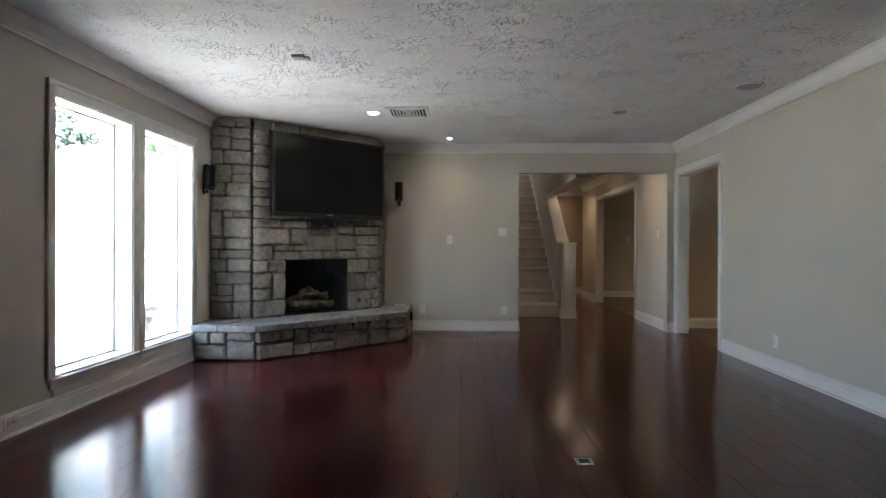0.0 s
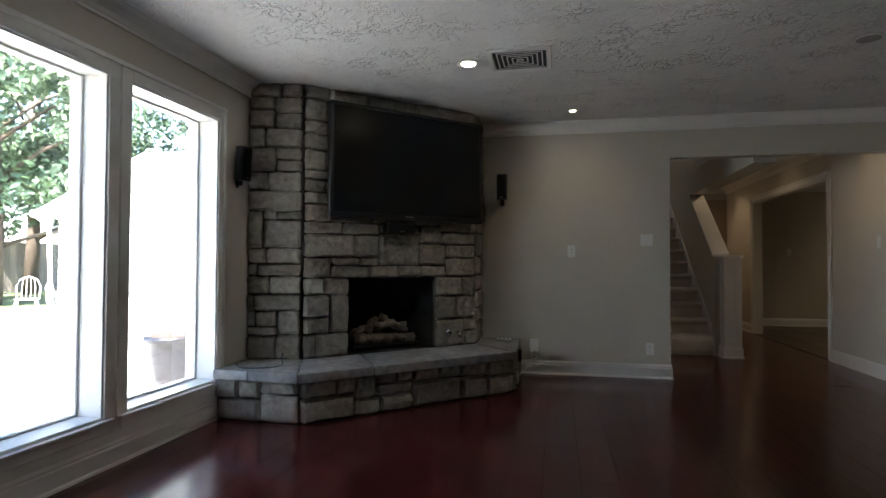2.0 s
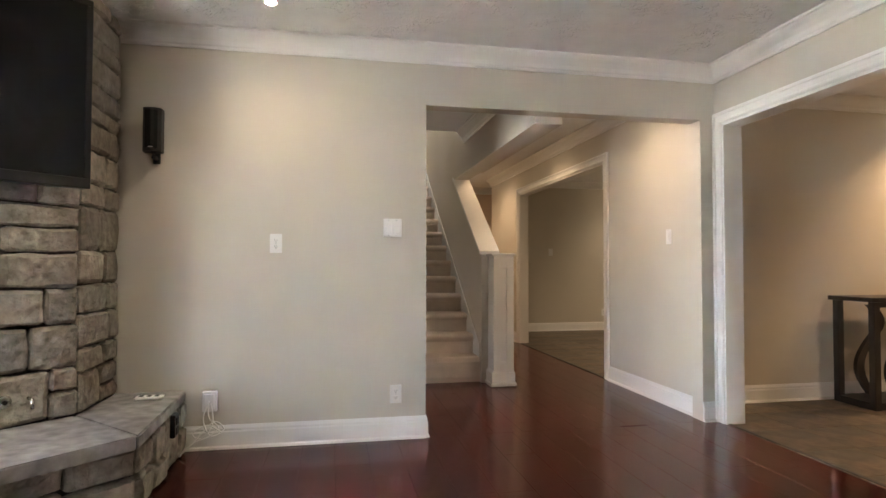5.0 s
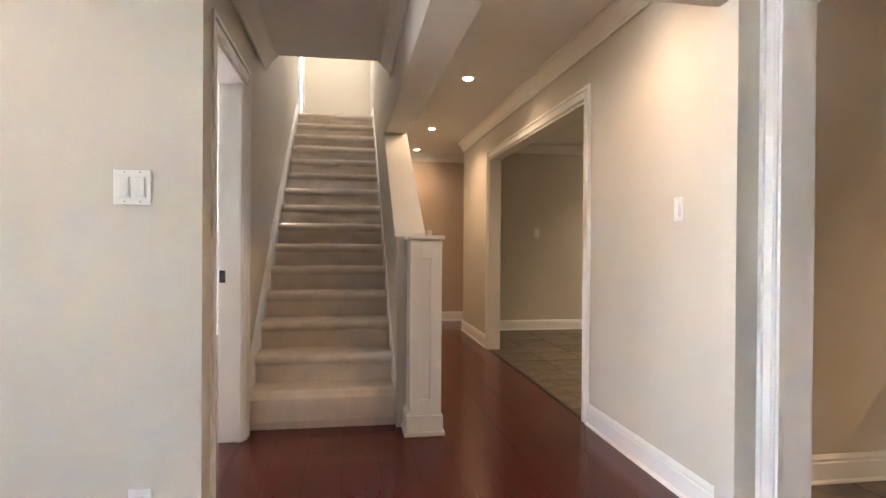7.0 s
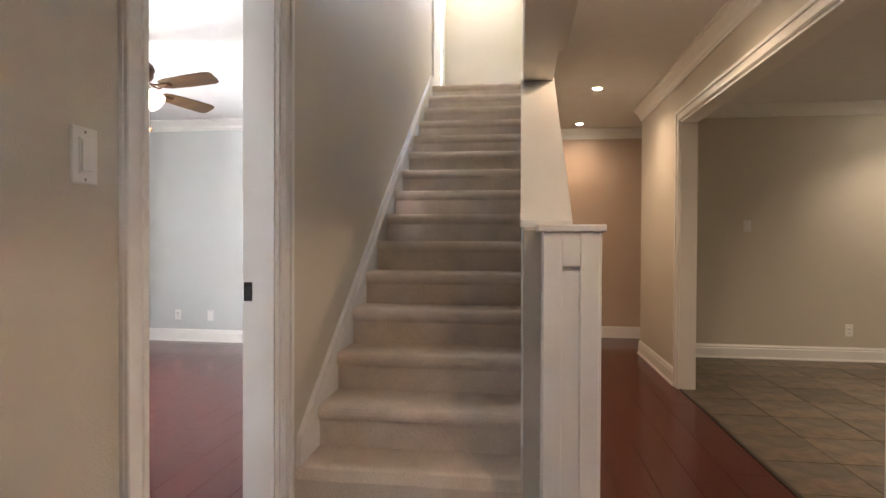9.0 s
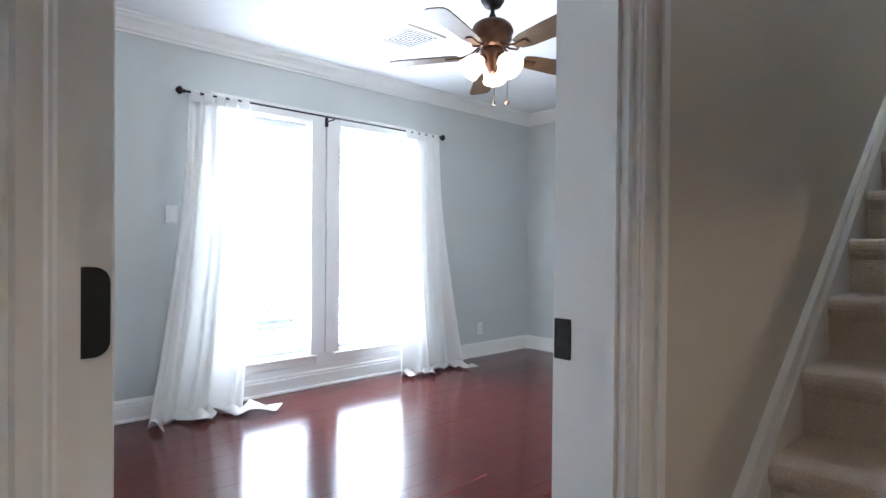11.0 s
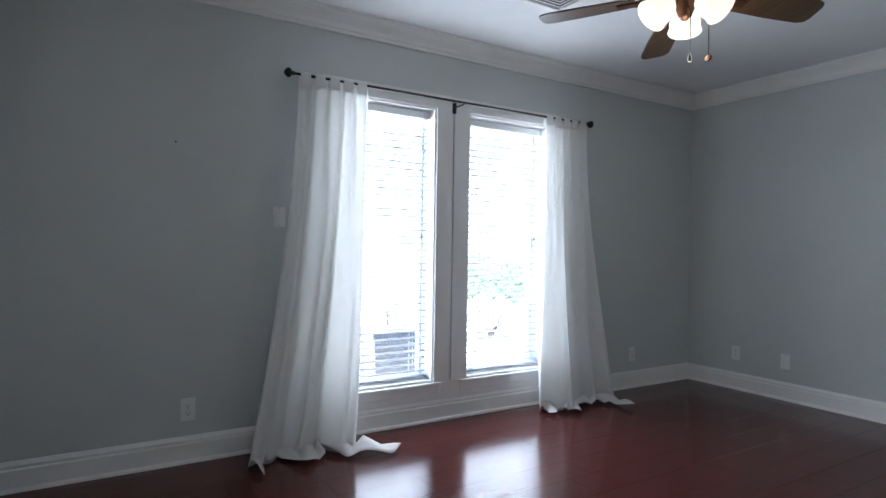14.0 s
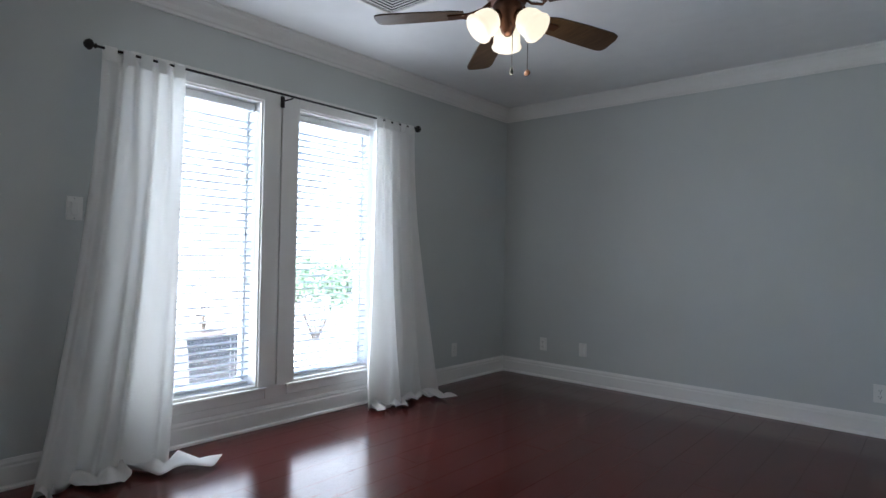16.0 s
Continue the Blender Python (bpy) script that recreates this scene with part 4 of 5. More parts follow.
downlight(-0.05, 6.204, True, 0.32, "lit round recessed ceiling light with a warm bulb")
downlight(0.70, 7.60, True, 0.36, "lit small recessed ceiling light near the wall", 0.04)
for x, y, r in ((2.45, 6.21, 0.075), (3.29, 5.29, 0.11)):
    d = thing("ceiling_speaker", (x, y, H), "round white flush ceiling speaker grille", "speaker", "ceiling speakers")
    part("rim", lathe(bmesh.new(), ((r * 0.9, -0.010), (r, -0.008), (r * 1.04, 0)), (x, y, H), 28), M_TRIM, d, smooth=True)
    part("grille", lathe(bmesh.new(), ((r * 0.4, -0.013), (r * 0.88, -0.011), (r * 0.9, -0.009)), (x, y, H), 28), M_GREYPL, d, smooth=True)


def ceiling_vent(x0, x1, y0, y1, label, nested=False):
    v = thing("ceiling_vent", ((x0 + x1) / 2, (y0 + y1) / 2, H), label, "air vent")
    # No duct is modelled; a dark sheet gives the shade between the slats.
    part("backing", one(x0 + 0.03, x1 - 0.03, y0 + 0.03, y1 - 0.03, H - 0.004, H - 0.001), M_SLOT, v, "flat dark sheet in place of the shaded duct")
    bm = bmesh.new()
    for a, b, c, d in ((x0, x1, y0, y0 + 0.035), (x0, x1, y1 - 0.035, y1), (x0, x0 + 0.035, y0 + 0.035, y1 - 0.035), (x1 - 0.035, x1, y0 + 0.035, y1 - 0.035)):
        box(bm, a, b, c, d, H - 0.016, H, 0.004)
    part("frame", bm, M_TRIM, v)
    n = 5
    cx, cy = (x0 + x1) / 2, (y0 + y1) / 2
    for k in range(n):
        f = 1 - (k + 0.7) / (n + 0.4)
        a, b = (x1 - x0 - 0.07) / 2 * f, (y1 - y0 - 0.07) / 2 * f
        bm = bmesh.new()
        w = 0.009
        box(bm, cx - a, cx + a, cy - b, cy - b + w, H - 0.012, H - 0.0095)
        box(bm, cx - a, cx + a, cy + b - w, cy + b, H - 0.012, H - 0.0095)
        box(bm, cx - a, cx - a + w, cy - b + w, cy + b - w, H - 0.012, H - 0.0095)
        box(bm, cx + a - w, cx + a, cy - b + w, cy + b - w, H - 0.012, H - 0.0095)
        part("slat", bm, M_TRIM, v)
    return v


ceiling_vent(0.10, 0.525, 5.975, 6.39, "square white stepped ceiling vent")
sm = thing("smoke_detector", (-0.32, 4.45, H), "small grey ceiling detector with a side bracket", "detector")
part("base", one(-0.36, -0.27, 4.41, 4.49, H - 0.022, H, 0.006, 2), M_GREYPL, sm)
part("arm", one(-0.275, -0.235, 4.43, 4.47, H - 0.030, H - 0.010, 0.004), M_GREYPL, sm)

# floor outlet
fo = thing("floor_outlet", (1.513, 3.371, 0), "square metal floor outlet cover with a dark lid", "floor outlet")
part("plate", one(1.467, 1.559, 3.325, 3.417, 0, 0.004, 0.0015), M_GREYPL, fo)
part("lid", one(1.485, 1.541, 3.343, 3.399, 0.003, 0.006, 0.001), M_SLOT, fo)

# ---- bedroom ----


def curtain(name, yt0, yt1, yb0, yb1, x, ztop, tail, seed, label):
    c = thing(name, (x, (yb0 + yb1) / 2, 0), label, "curtain", "bedroom curtains")
    rg = random.Random(seed)
    ph = [rg.uniform(0, 6.28) for _ in range(6)]
    nu, nv = 90, 70
    bm = bmesh.new()
    grid = []
    for j in range(nv + 1):
        v = j / nv
        fall = min(v / 0.93, 1.0)
        pool = max(0.0, (v - 0.93) / 0.07)
        e = fall ** 1.6
        row = []
        for i in range(nu + 1):
            u = i / nu
            y = (yt0 + (yt1 - yt0) * u) * (1 - e) + (yb0 + (yb1 - yb0) * u) * e
            amp = 0.020 + 0.042 * e
            soft = min(v * 3, 1.0)
            fold = (1 - 0.6 * soft) * math.sin(6.28 * 5.2 * u + ph[0]) + 0.75 * soft * math.sin(6.28 * 2.6 * u + ph[0] + 1.6 * math.sin(2.2 * v + ph[1])) + 0.5 * math.sin(6.28 * 1.3 * u + ph[2] - 1.8 * v) + 0.16 * math.sin(6.28 * 7.3 * u + ph[3] + 5 * v)
            xx = x + amp * fold + 0.05 * e
            z = ztop * (1 - fall)
            z += 0.008 * math.sin(6.28 * 5 * u + ph[4]) * (1 if v < 0.02 else 0)
            if pool > 0:
                z = 0.012 + 0.055 * abs(math.sin(6.28 * 3.2 * u + ph[5] + 2.5 * pool)) * (1 - 0.5 * pool)
                xx += (0.10 + 0.05 * math.sin(6.28 * 2.2 * u + ph[0])) * pool + 0.02 * math.sin(9 * u + ph[1])
                y += 0.05 * pool * math.sin(6.28 * 1.7 * u + ph[2])
                t = max(0.0, (u - 0.72) / 0.28)
                y += tail * t * pool
                xx += 0.09 * t * pool * (1 if tail else 0)
            elif fall > 0.86:
                k = (fall - 0.86) / 0.14
                z += 0.03 * k * (1 - k) * math.sin(6.28 * 3.2 * u + ph[5])
                xx += 0.03 * k * math.sin(6.28 * 2.4 * u + ph[4])
            row.append(bm.verts.new((xx, y, z)))
        grid.append(row)
    for j in range(nv):
        for i in range(nu):
            bm.faces.new((grid[j][i], grid[j][i + 1], grid[j + 1][i + 1], grid[j + 1][i]))
    cloth = part("cloth", bm, M_CURTAIN, c, smooth=True)
    so = cloth.modifiers.new("thickness", "SOLIDIFY")
    so.thickness = 0.0015
    for k in range(5):
        y = yt0 + (yt1 - yt0) * (k + 0.5) / 5
        pts = [(x - 0.020, -0.06), (x - 0.020, 0.006), (x, 0.016), (x + 0.020, 0.006), (x + 0.020, -0.06), (x + 0.017, -0.06), (x + 0.017, 0.004), (x, 0.013), (x - 0.017, 0.004), (x - 0.017, -0.06)]
        part("tab", prism(bmesh.new(), [(p, ztop + 0.014 + q) for p, q in pts], "y", y - 0.028, y + 0.028), M_CURTAIN, c)
    return c


ROD_X, ROD_Z = -1.80, 2.065
curtain("curtain", 9.985, 10.40, 9.73, 10.34, ROD_X, ROD_Z - 0.014, 0.17, 3, "long white cotton tab curtain puddled on the floor")
curtain("curtain", 11.75, 12.15, 11.69, 12.40, ROD_X, ROD_Z - 0.014, 0.01, 8, "long white cotton tab curtain hanging beside the window")
rod = thing("curtain_rod", (ROD_X, 11.05, ROD_Z), "thin dark metal curtain rod with finials and brackets", "curtain rod")
part("rod", tube(bmesh.new(), [(ROD_X, 9.97, ROD_Z), (ROD_X, 12.17, ROD_Z)], 0.007), M_DKBRONZE, rod, smooth=True)
for y, s in ((9.97, -1), (12.17, 1)):
    part("finial", lathe(bmesh.new(), ((0.007, 0), (0.014, 0.006), (0.008, 0.014), (0.024, 0.024), (0.027, 0.036), (0.018, 0.05), (0.006, 0.058)), (ROD_X, y, ROD_Z), 14, Matrix.Rotation(-s * math.pi / 2, 4, "X")), M_DKBRONZE, rod, smooth=True)
for y in (10.06, 11.07, 12.09):
    bm = tube(bmesh.new(), [(ROD_X, y, ROD_Z - 0.012), (XB + 0.01, y, ROD_Z - 0.012)], 0.005)
    box(bm, XB - 0.001, XB + 0.006 + 0.022, y - 0.012, y + 0.012, ROD_Z - 0.05, ROD_Z + 0.02, 0.003)
    part("bracket", bm, M_DKBRONZE, rod)


def blind(y0, y1, z0, z1, x, label):
    b = thing("venetian_blind", (x, (y0 + y1) / 2, z1), label, "blind", "bedroom blinds")
    part("headrail", one(x - 0.025, x + 0.025, y0, y1, z1 - 0.045, z1, 0.003), M_BLIND, b)
    part("bottom_rail", one(x - 0.022, x + 0.022, y0 + 0.004, y1 - 0.004, z0, z0 + 0.014, 0.004), M_BLIND, b)
    n = int((z1 - z0 - 0.08) / 0.044)
    me = None
    for k in range(n):
        z = z0 + 0.045 + k * 0.044
        if me is None:
            bm = bmesh.new()
            pts = [(-0.024, -0.006), (-0.012, 0.0), (0.0, 0.002), (0.012, 0.0), (0.024, -0.006), (0.024, -0.0035), (0.012, 0.0025), (0.0, 0.0045), (-0.012, 0.0025), (-0.024, -0.0035)]
            prism(bm, pts, "y", -(y1 - y0) / 2 + 0.004, (y1 - y0) / 2 - 0.004)
            me = bpy.data.meshes.new("slat")
            bm.to_mesh(me)
            bm.free()
            me.materials.append(M_BLIND)
        s = new("slat", me)
        s.parent = b
        s.location = (0, 0, z - z1)
        s.rotation_euler = (0, radians(-4), 0)
    for y in (y0 + 0.10, y1 - 0.10):
        bm = tube(bmesh.new(), [(x + 0.026, y, z0 + 0.01), (x + 0.026, y, z1 - 0.03)], 0.0012, 5)
        tube(bm, [(x - 0.026, y, z0 + 0.01), (x - 0.026, y, z1 - 0.03)], 0.0012, 5)
        part("ladder_cord", bm, M_BLIND, b)
    part("lift_cord", tube(bmesh.new(), [(x + 0.03, y1 - 0.05, z1 - 0.03), (x + 0.031, y1 - 0.05, z1 - 0.8)], 0.0018, 5), M_BLIND, b)
    part("cord_tassel", lathe(bmesh.new(), ((0.004, -0.03), (0.007, -0.02), (0.003, 0.0)), (x + 0.031, y1 - 0.05, z1 - 0.8), 8), M_GREYPL, b)
    return b


for y0, y1, z0, z1 in BW:
    blind(y0 + 0.016, y1 - 0.016, z0 + 0.02, z1 - 0.016, XB - 0.09, "open white venetian blind in the window reveal")

# ceiling fan
FX, FY = -0.17, 11.043
fan = thing("ceiling_fan", (FX, FY, H), "bronze ceiling fan with five walnut blades and three lit frosted shades", "ceiling fan")
part("canopy", lathe(bmesh.new(), ((0.020, -0.085), (0.045, -0.075), (0.064, -0.045), (0.070, -0.012), (0.068, 0.0)), (FX, FY, H), 28), M_DKBRONZE, fan, smooth=True)
part("downrod", lathe(bmesh.new(), ((0.026, -0.150), (0.020, -0.125), (0.012, -0.11), (0.012, -0.08)), (FX, FY, H), 18), M_DKBRONZE, fan, smooth=True)
part("motor", lathe(bmesh.new(), ((0.075, -0.305), (0.085, -0.285), (0.100, -0.270), (0.108, -0.255), (0.108, -0.225), (0.116, -0.220), (0.116, -0.205), (0.105, -0.180), (0.080, -0.160), (0.040, -0.148), (0.025, -0.145)), (FX, FY, H), 36), M_BRONZE, fan, "aged copper-bronze motor housing", smooth=True)
part("light_kit", lathe(bmesh.new(), ((0.012, -0.445), (0.026, -0.43), (0.036, -0.40), (0.044, -0.37), (0.060, -0.34), (0.066, -0.32), (0.060, -0.303)), (FX, FY, H), 28), M_BRONZE, fan, smooth=True)
BZ = -0.34
LEAN = Matrix.Rotation(radians(6), 4, Vector((-math.sin(radians(131)), math.cos(radians(131)), 0)))  # the fan hangs a little askew
for k in range(5):
    a = radians(68 + 72 * k)
    m = Matrix.Translation((FX, FY, H + BZ)) @ LEAN @ Matrix.Rotation(a, 4, "Z")
    bm = bmesh.new()
    out = [(0.19, 0.040), (0.24, 0.056), (0.40, 0.066), (0.55, 0.068), (0.58, 0.058), (0.59, 0.035)]
    ring = out + [(x, -y) for x, y in out[::-1]]
    prism(bm, ring, "z", -0.0035, 0.0035)
    bmesh.ops.transform(bm, matrix=m @ Matrix.Rotation(radians(-11), 4, "X"), verts=bm.verts)
    blade = part("blade", bm, M_BLADE, fan, "dark walnut blade")
    bm = bmesh.new()
    for s in (-1, 1):
        tube(bm, [(0.07, 0.012 * s, 0.045), (0.11, 0.022 * s, 0.01), (0.16, 0.030 * s, -0.010), (0.19, 0.018 * s, -0.008), (0.175, 0.004 * s, -0.008)], 0.006, 7)
    box(bm, 0.17, 0.265, -0.022, 0.022, -0.012, -0.0045, 0.003)
    bmesh.ops.transform(bm, matrix=m @ Matrix.Rotation(radians(-6), 4, "X"), verts=bm.verts)
    part("blade_iron", bm, M_BRONZE, blade, "scrolled bronze blade arm")
for k in range(3):
    a = radians(126 + 120 * k)
    d = Vector((math.cos(a), math.sin(a), 0))
    base = Vector((FX, FY, H - 0.365)) + d * 0.05
    tilt = Matrix.Rotation(a, 4, "Z") @ Matrix.Rotation(radians(180 - 48), 4, "Y")
    shade = part("shade", lathe(bmesh.new(), ((0.020, 0.0), (0.030, 0.010), (0.048, 0.026), (0.058, 0.050), (0.061, 0.074), (0.060, 0.092), (0.068, 0.112), (0.045, 0.114)), base + d * 0.01, 24, tilt), M_SHADE, fan, "glowing frosted bell shade", smooth=True)
    part("fitter", lathe(bmesh.new(), ((0.012, -0.02), (0.024, -0.006), (0.026, 0.006)), base + d * 0.01, 16, tilt), M_BRONZE, shade, smooth=True)
lamp("fan_light", "POINT", 0.3, (1.0, 0.82, 0.58), pose(FX, FY, H - 0.60), 0.10)
for dx, dy, zz in ((0.05, -0.035, -0.60), (0.085, 0.03, -0.60)):
    part("pull_chain", tube(bmesh.new(), [(FX + dx * 0.6, FY + dy * 0.6, H - 0.40), (FX + dx, FY + dy, H - 0.43), (FX + dx, FY + dy, H + zz)], 0.0018, 6), M_DKBRONZE, fan)
part("chain_pull", lathe(bmesh.new(), ((0.007, -0.03), (0.008, -0.015), (0.003, 0.0)), (FX + 0.05, FY - 0.035, H - 0.60), 10), M_BLACK, fan)
part("chain_medallion", lathe(bmesh.new(), ((0.004, -0.005), (0.014, -0.003), (0.014, 0.003), (0.004, 0.005)), (FX + 0.085, FY + 0.03, H - 0.613), 14, Matrix.Rotation(radians(70), 4, "X")), M_BRONZE, fan)
ceiling_vent(-1.19, -0.83, 10.99, 11.32, "square white stepped ceiling vent above the window")

# closet doors
for k in range(4):
    x0 = XB + 0.05 + k * 0.62
    d = thing("closet_door", (x0 + 0.31, YC, 0), "white panelled folding closet door, closed", "closet door", "closet doors")
    leaf = part("leaf", one(x0 + 0.003, x0 + 0.617, YC - 0.035, YC, 0.03, 2.10, 0.002), M_TRIM, d)
    for c in range(2):
        a = x0 + 0.07 + c * 0.26
        for z0, z1 in ((0.16, 0.66), (0.80, 1.32), (1.46, 2.0)):
            part("panel", one(a, a + 0.215, YC - 0.002, YC + 0.008, z0, z1, 0.007), M_TRIM, leaf)
            part("panel_moulding", one(a - 0.015, a + 0.23, YC - 0.002, YC + 0.004, z0 - 0.015, z1 + 0.015, 0.003), M_TRIM, leaf)
bm = one(XB, XI, YC - 0.04, YC, 2.115, H - 0.0)
box(bm, XB, XB + 0.048, YC - 0.04, YC + 0.006, 0.0, 2.115, 0.002)
box(bm, XB + 2.535, XI, YC - 0.04, YC, 0.0, 2.115)
box(bm, XB, XB + 2.60, YC - 0.002, YC + 0.012, 2.118, 2.19, 0.003)
structure("trim_closet_front", bm, M_TRIM, "white closet front and casing", "closet casing")

# sliding pocket door, pushed back
def pull_plate():
    """A plate wrapped on the leaf's edge, rounded at its two free corners."""
    pts = [(8.769, 1.018), (8.783, 1.018)]
    for k in range(1, 6):
        a = k * math.pi / 12
        pts.append((8.783 + 0.013 * math.sin(a), 1.031 - 0.013 * math.cos(a)))
    pts += [(8.796, 1.031), (8.796, 1.081)]
    for k in range(1, 6):
        a = k * math.pi / 12
        pts.append((8.783 + 0.013 * math.cos(a), 1.081 + 0.013 * math.sin(a)))
    pts += [(8.783, 1.094), (8.769, 1.094)]
    return prism(bmesh.new(), pts, "x", 1.4155, 1.4195)


pd = thing("pocket_door", (1.42, 8.6, 0), "white pocket door pushed back into the wall, with a black pull", "door")
pdl = part("leaf", one(1.382, 1.417, 8.20, 8.800, 0.012, 2.053, 0.002), M_TRIM, pd)
part("flush_pull", pull_plate(), M_BLKMET, pdl, "black flush pull")
part("edge_pull", one(1.389, 1.410, 8.798, 8.8015, 1.02, 1.10, 0.001), M_BLKMET, pdl, "black edge pull")
sp = thing("strike_plate", (1.40, 9.50, 0.95), "black metal strike plate on the white door jamb", "strike plate")
part("plate", one(1.372, 1.405, 9.496, 9.5005, 0.918, 0.988, 0.001), M_BLKMET, sp)
part("slot", one(1.380, 1.396, 9.4950, 9.498, 0.938, 0.970), M_SLOT, sp)

# ---- switches and outlets ----


def turn_for(face):
    return {"-y": 0, "+x": 90, "+y": 180, "-x": 270}[face]


def wall_plate(kind, x, y, z, face, label):
    """kind: rocker, double, outlet or blank. Built facing -y, then turned."""
    name = "power_outlet" if kind == "outlet" else "light_switch"
    t = thing(name, (0, 0, 0), label, "outlet" if kind == "outlet" else "light switch", "wall plates")
    w = 0.058 if kind == "double" else 0.036
    part("plate", one(-w, w, -0.006, 0.0, -0.058, 0.058, 0.003), M_WHITEPL, t)
    if kind == "outlet":
        for zz in (-0.020, 0.020):
            sk = part("socket", one(-0.016, 0.016, -0.009, -0.005, zz - 0.014, zz + 0.014, 0.003), M_WHITEPL, t)
            bm = bmesh.new()
            box(bm, -0.008, -0.0055, -0.0098, -0.0085, zz - 0.002, zz + 0.007)
            box(bm, 0.0055, 0.008, -0.0098, -0.0085, zz - 0.002, zz + 0.007)
            box(bm, -0.0025, 0.0025, -0.0098, -0.0085, zz - 0.010, zz - 0.006)
            part("slots", bm, M_SLOT, sk)
    else:
        for cx in ((-0.024, 0.024) if kind == "double" else (0.0,)):
            rf = part("rocker_frame", one(cx - 0.018, cx + 0.018, -0.0085, -0.005, -0.036, 0.036, 0.001), M_TRIM, t)
            bm = one(cx - 0.0145, cx + 0.0145, -0.0125, -0.008, -0.031, 0.031, 0.001)
            part("rocker", bm, M_WHITEPL, rf)
    for zz in ((-0.048, 0.048) if kind != "outlet" else (0.0,)):
        for cx in ((-0.024, 0.024) if kind == "double" else (0.0,)):
            part("screw", lathe(bmesh.new(), ((0.003, 0.0), (0.002, 0.0015)), (cx, -0.006, zz), 8, Matrix.Rotation(math.pi / 2, 4, "X")), M_GREYPL, t)
    t.matrix_world = pose(x, y, z, 0, 0, turn_for(face))
    return t


wall_plate("outlet", 0.695, YN, 1.22, "-y", "white single wall plate on the beige wall")
wall_plate("double", 1.405, YN, 1.325, "-y", "white double rocker switch on the beige wall")
wall_plate("outlet", 1.43, YN, 0.28, "-y", "white duplex outlet low on the beige wall")
wall_plate("outlet", XE, 5.61, 0.28, "-x", "white duplex outlet low on the long beige wall")
o = wall_plate("outlet", XW + 0.016, 3.62, 0.085, "+x", "white duplex outlet set sideways in the baseboard")
o.matrix_world = pose(XW + 0.016, 3.62, 0.085, 0, 90, 90)
wall_plate("rocker", XH, 8.55, 1.31, "+x", "white rocker switch beside the bedroom doorway")
wall_plate("rocker", XHE, 8.52, 1.315, "-x", "white rocker switch on the hall wall")
wall_plate("rocker", 4.61, 13.52, 1.31, "-y", "white rocker switch in the tiled room")
wall_plate("outlet", 5.55, 13.52, 0.30, "-y", "white outlet low on the tiled room wall")
wall_plate("rocker", 3.30, 14.594, 1.30, "-y", "white rocker switch on the end wall of the hall")
wall_plate("outlet", XB, 9.475, 0.275, "+x", "white duplex outlet low on the grey bedroom wall")
wall_plate("outlet", XB, 12.85, 0.275, "+x", "white outlet in the far part of the window wall")
wall_plate("outlet", -1.48, YB, 0.30, "-y", "white outlet low on the plain bedroom wall")
wall_plate("rocker", -1.085, YB, 0.295, "-y", "white data plate low on the plain bedroom wall")
wall_plate("outlet", 0.98, YB, 0.275, "-y", "white duplex outlet low on the plain bedroom wall")
wall_plate("rocker", XB, 9.93, 1.29, "+x", "white rocker switch half behind the curtain")
nail = part("nail", lathe(bmesh.new(), ((0.002, 0), (0.002, 0.012), (0.005, 0.014)), (XB, 9.40, 1.65), 8, Matrix.Rotation(math.pi / 2, 4, "Y")), M_BLKMET, None)
tagged(nail, "small dark nail in the grey wall", "nail")

# ---- hall, tiled room and side room lights ----
for y, e in ((8.59, 0.66), (10.64, 0.75), (12.69, 0.8), (14.2, 0.3)):
    downlight(3.05, y, True, e, "lit recessed ceiling light in the hall", 0.05, 155, (1.0, 0.70, 0.43))
# Two fittings out of view, added to brighten the tiled room.
downlight(5.9, 11.0, True, 2.0, "lit recessed ceiling light added out of view in the tiled room", 0.06, 130)
downlight(5.9, 12.9, True, 1.0, "lit recessed ceiling light added out of view in the tiled room", 0.06, 120)
downlight(6.2, 8.15, True, 3.6, "lit recessed ceiling light over the console table", 0.06, 130, (1.0, 0.66, 0.38))
# Unseen extra fitting, added as general light for the side room.
downlight(5.4, 6.2, True, 2.0, "lit recessed ceiling light added out of view in the side room", 0.06, 140, (1.0, 0.74, 0.48))

# ---- side room: console table ----
tb = thing("console_table", (5.71, 8.26, 0), "dark espresso console table with scrolled supports against the wall", "console table")
TX0, TX1, TY0, TY1, TZ = 5.00, 6.43, 8.06, 8.46, 0.85
part("tabletop", one(TX0, TX1, TY0, TY1, TZ - 0.035, TZ, 0.006, 2), M_ESPRESSO, tb)
part("apron", one(TX0 + 0.05, TX1 - 0.05, TY0 + 0.02, TY0 + 0.045, TZ - 0.075, TZ - 0.033, 0.003), M_ESPRESSO, tb)
part("bottom_rail", one(TX0 + 0.03, TX1 - 0.03, TY0 + 0.03, TY1 - 0.03, 0.0, 0.055, 0.004), M_ESPRESSO, tb)
for x in (TX0 + 0.03, TX1 - 0.085):
    for y in (TY0 + 0.015, TY1 - 0.07):
        part("leg", one(x, x + 0.055, y, y + 0.055, 0.0, TZ - 0.033, 0.004), M_ESPRESSO, tb)
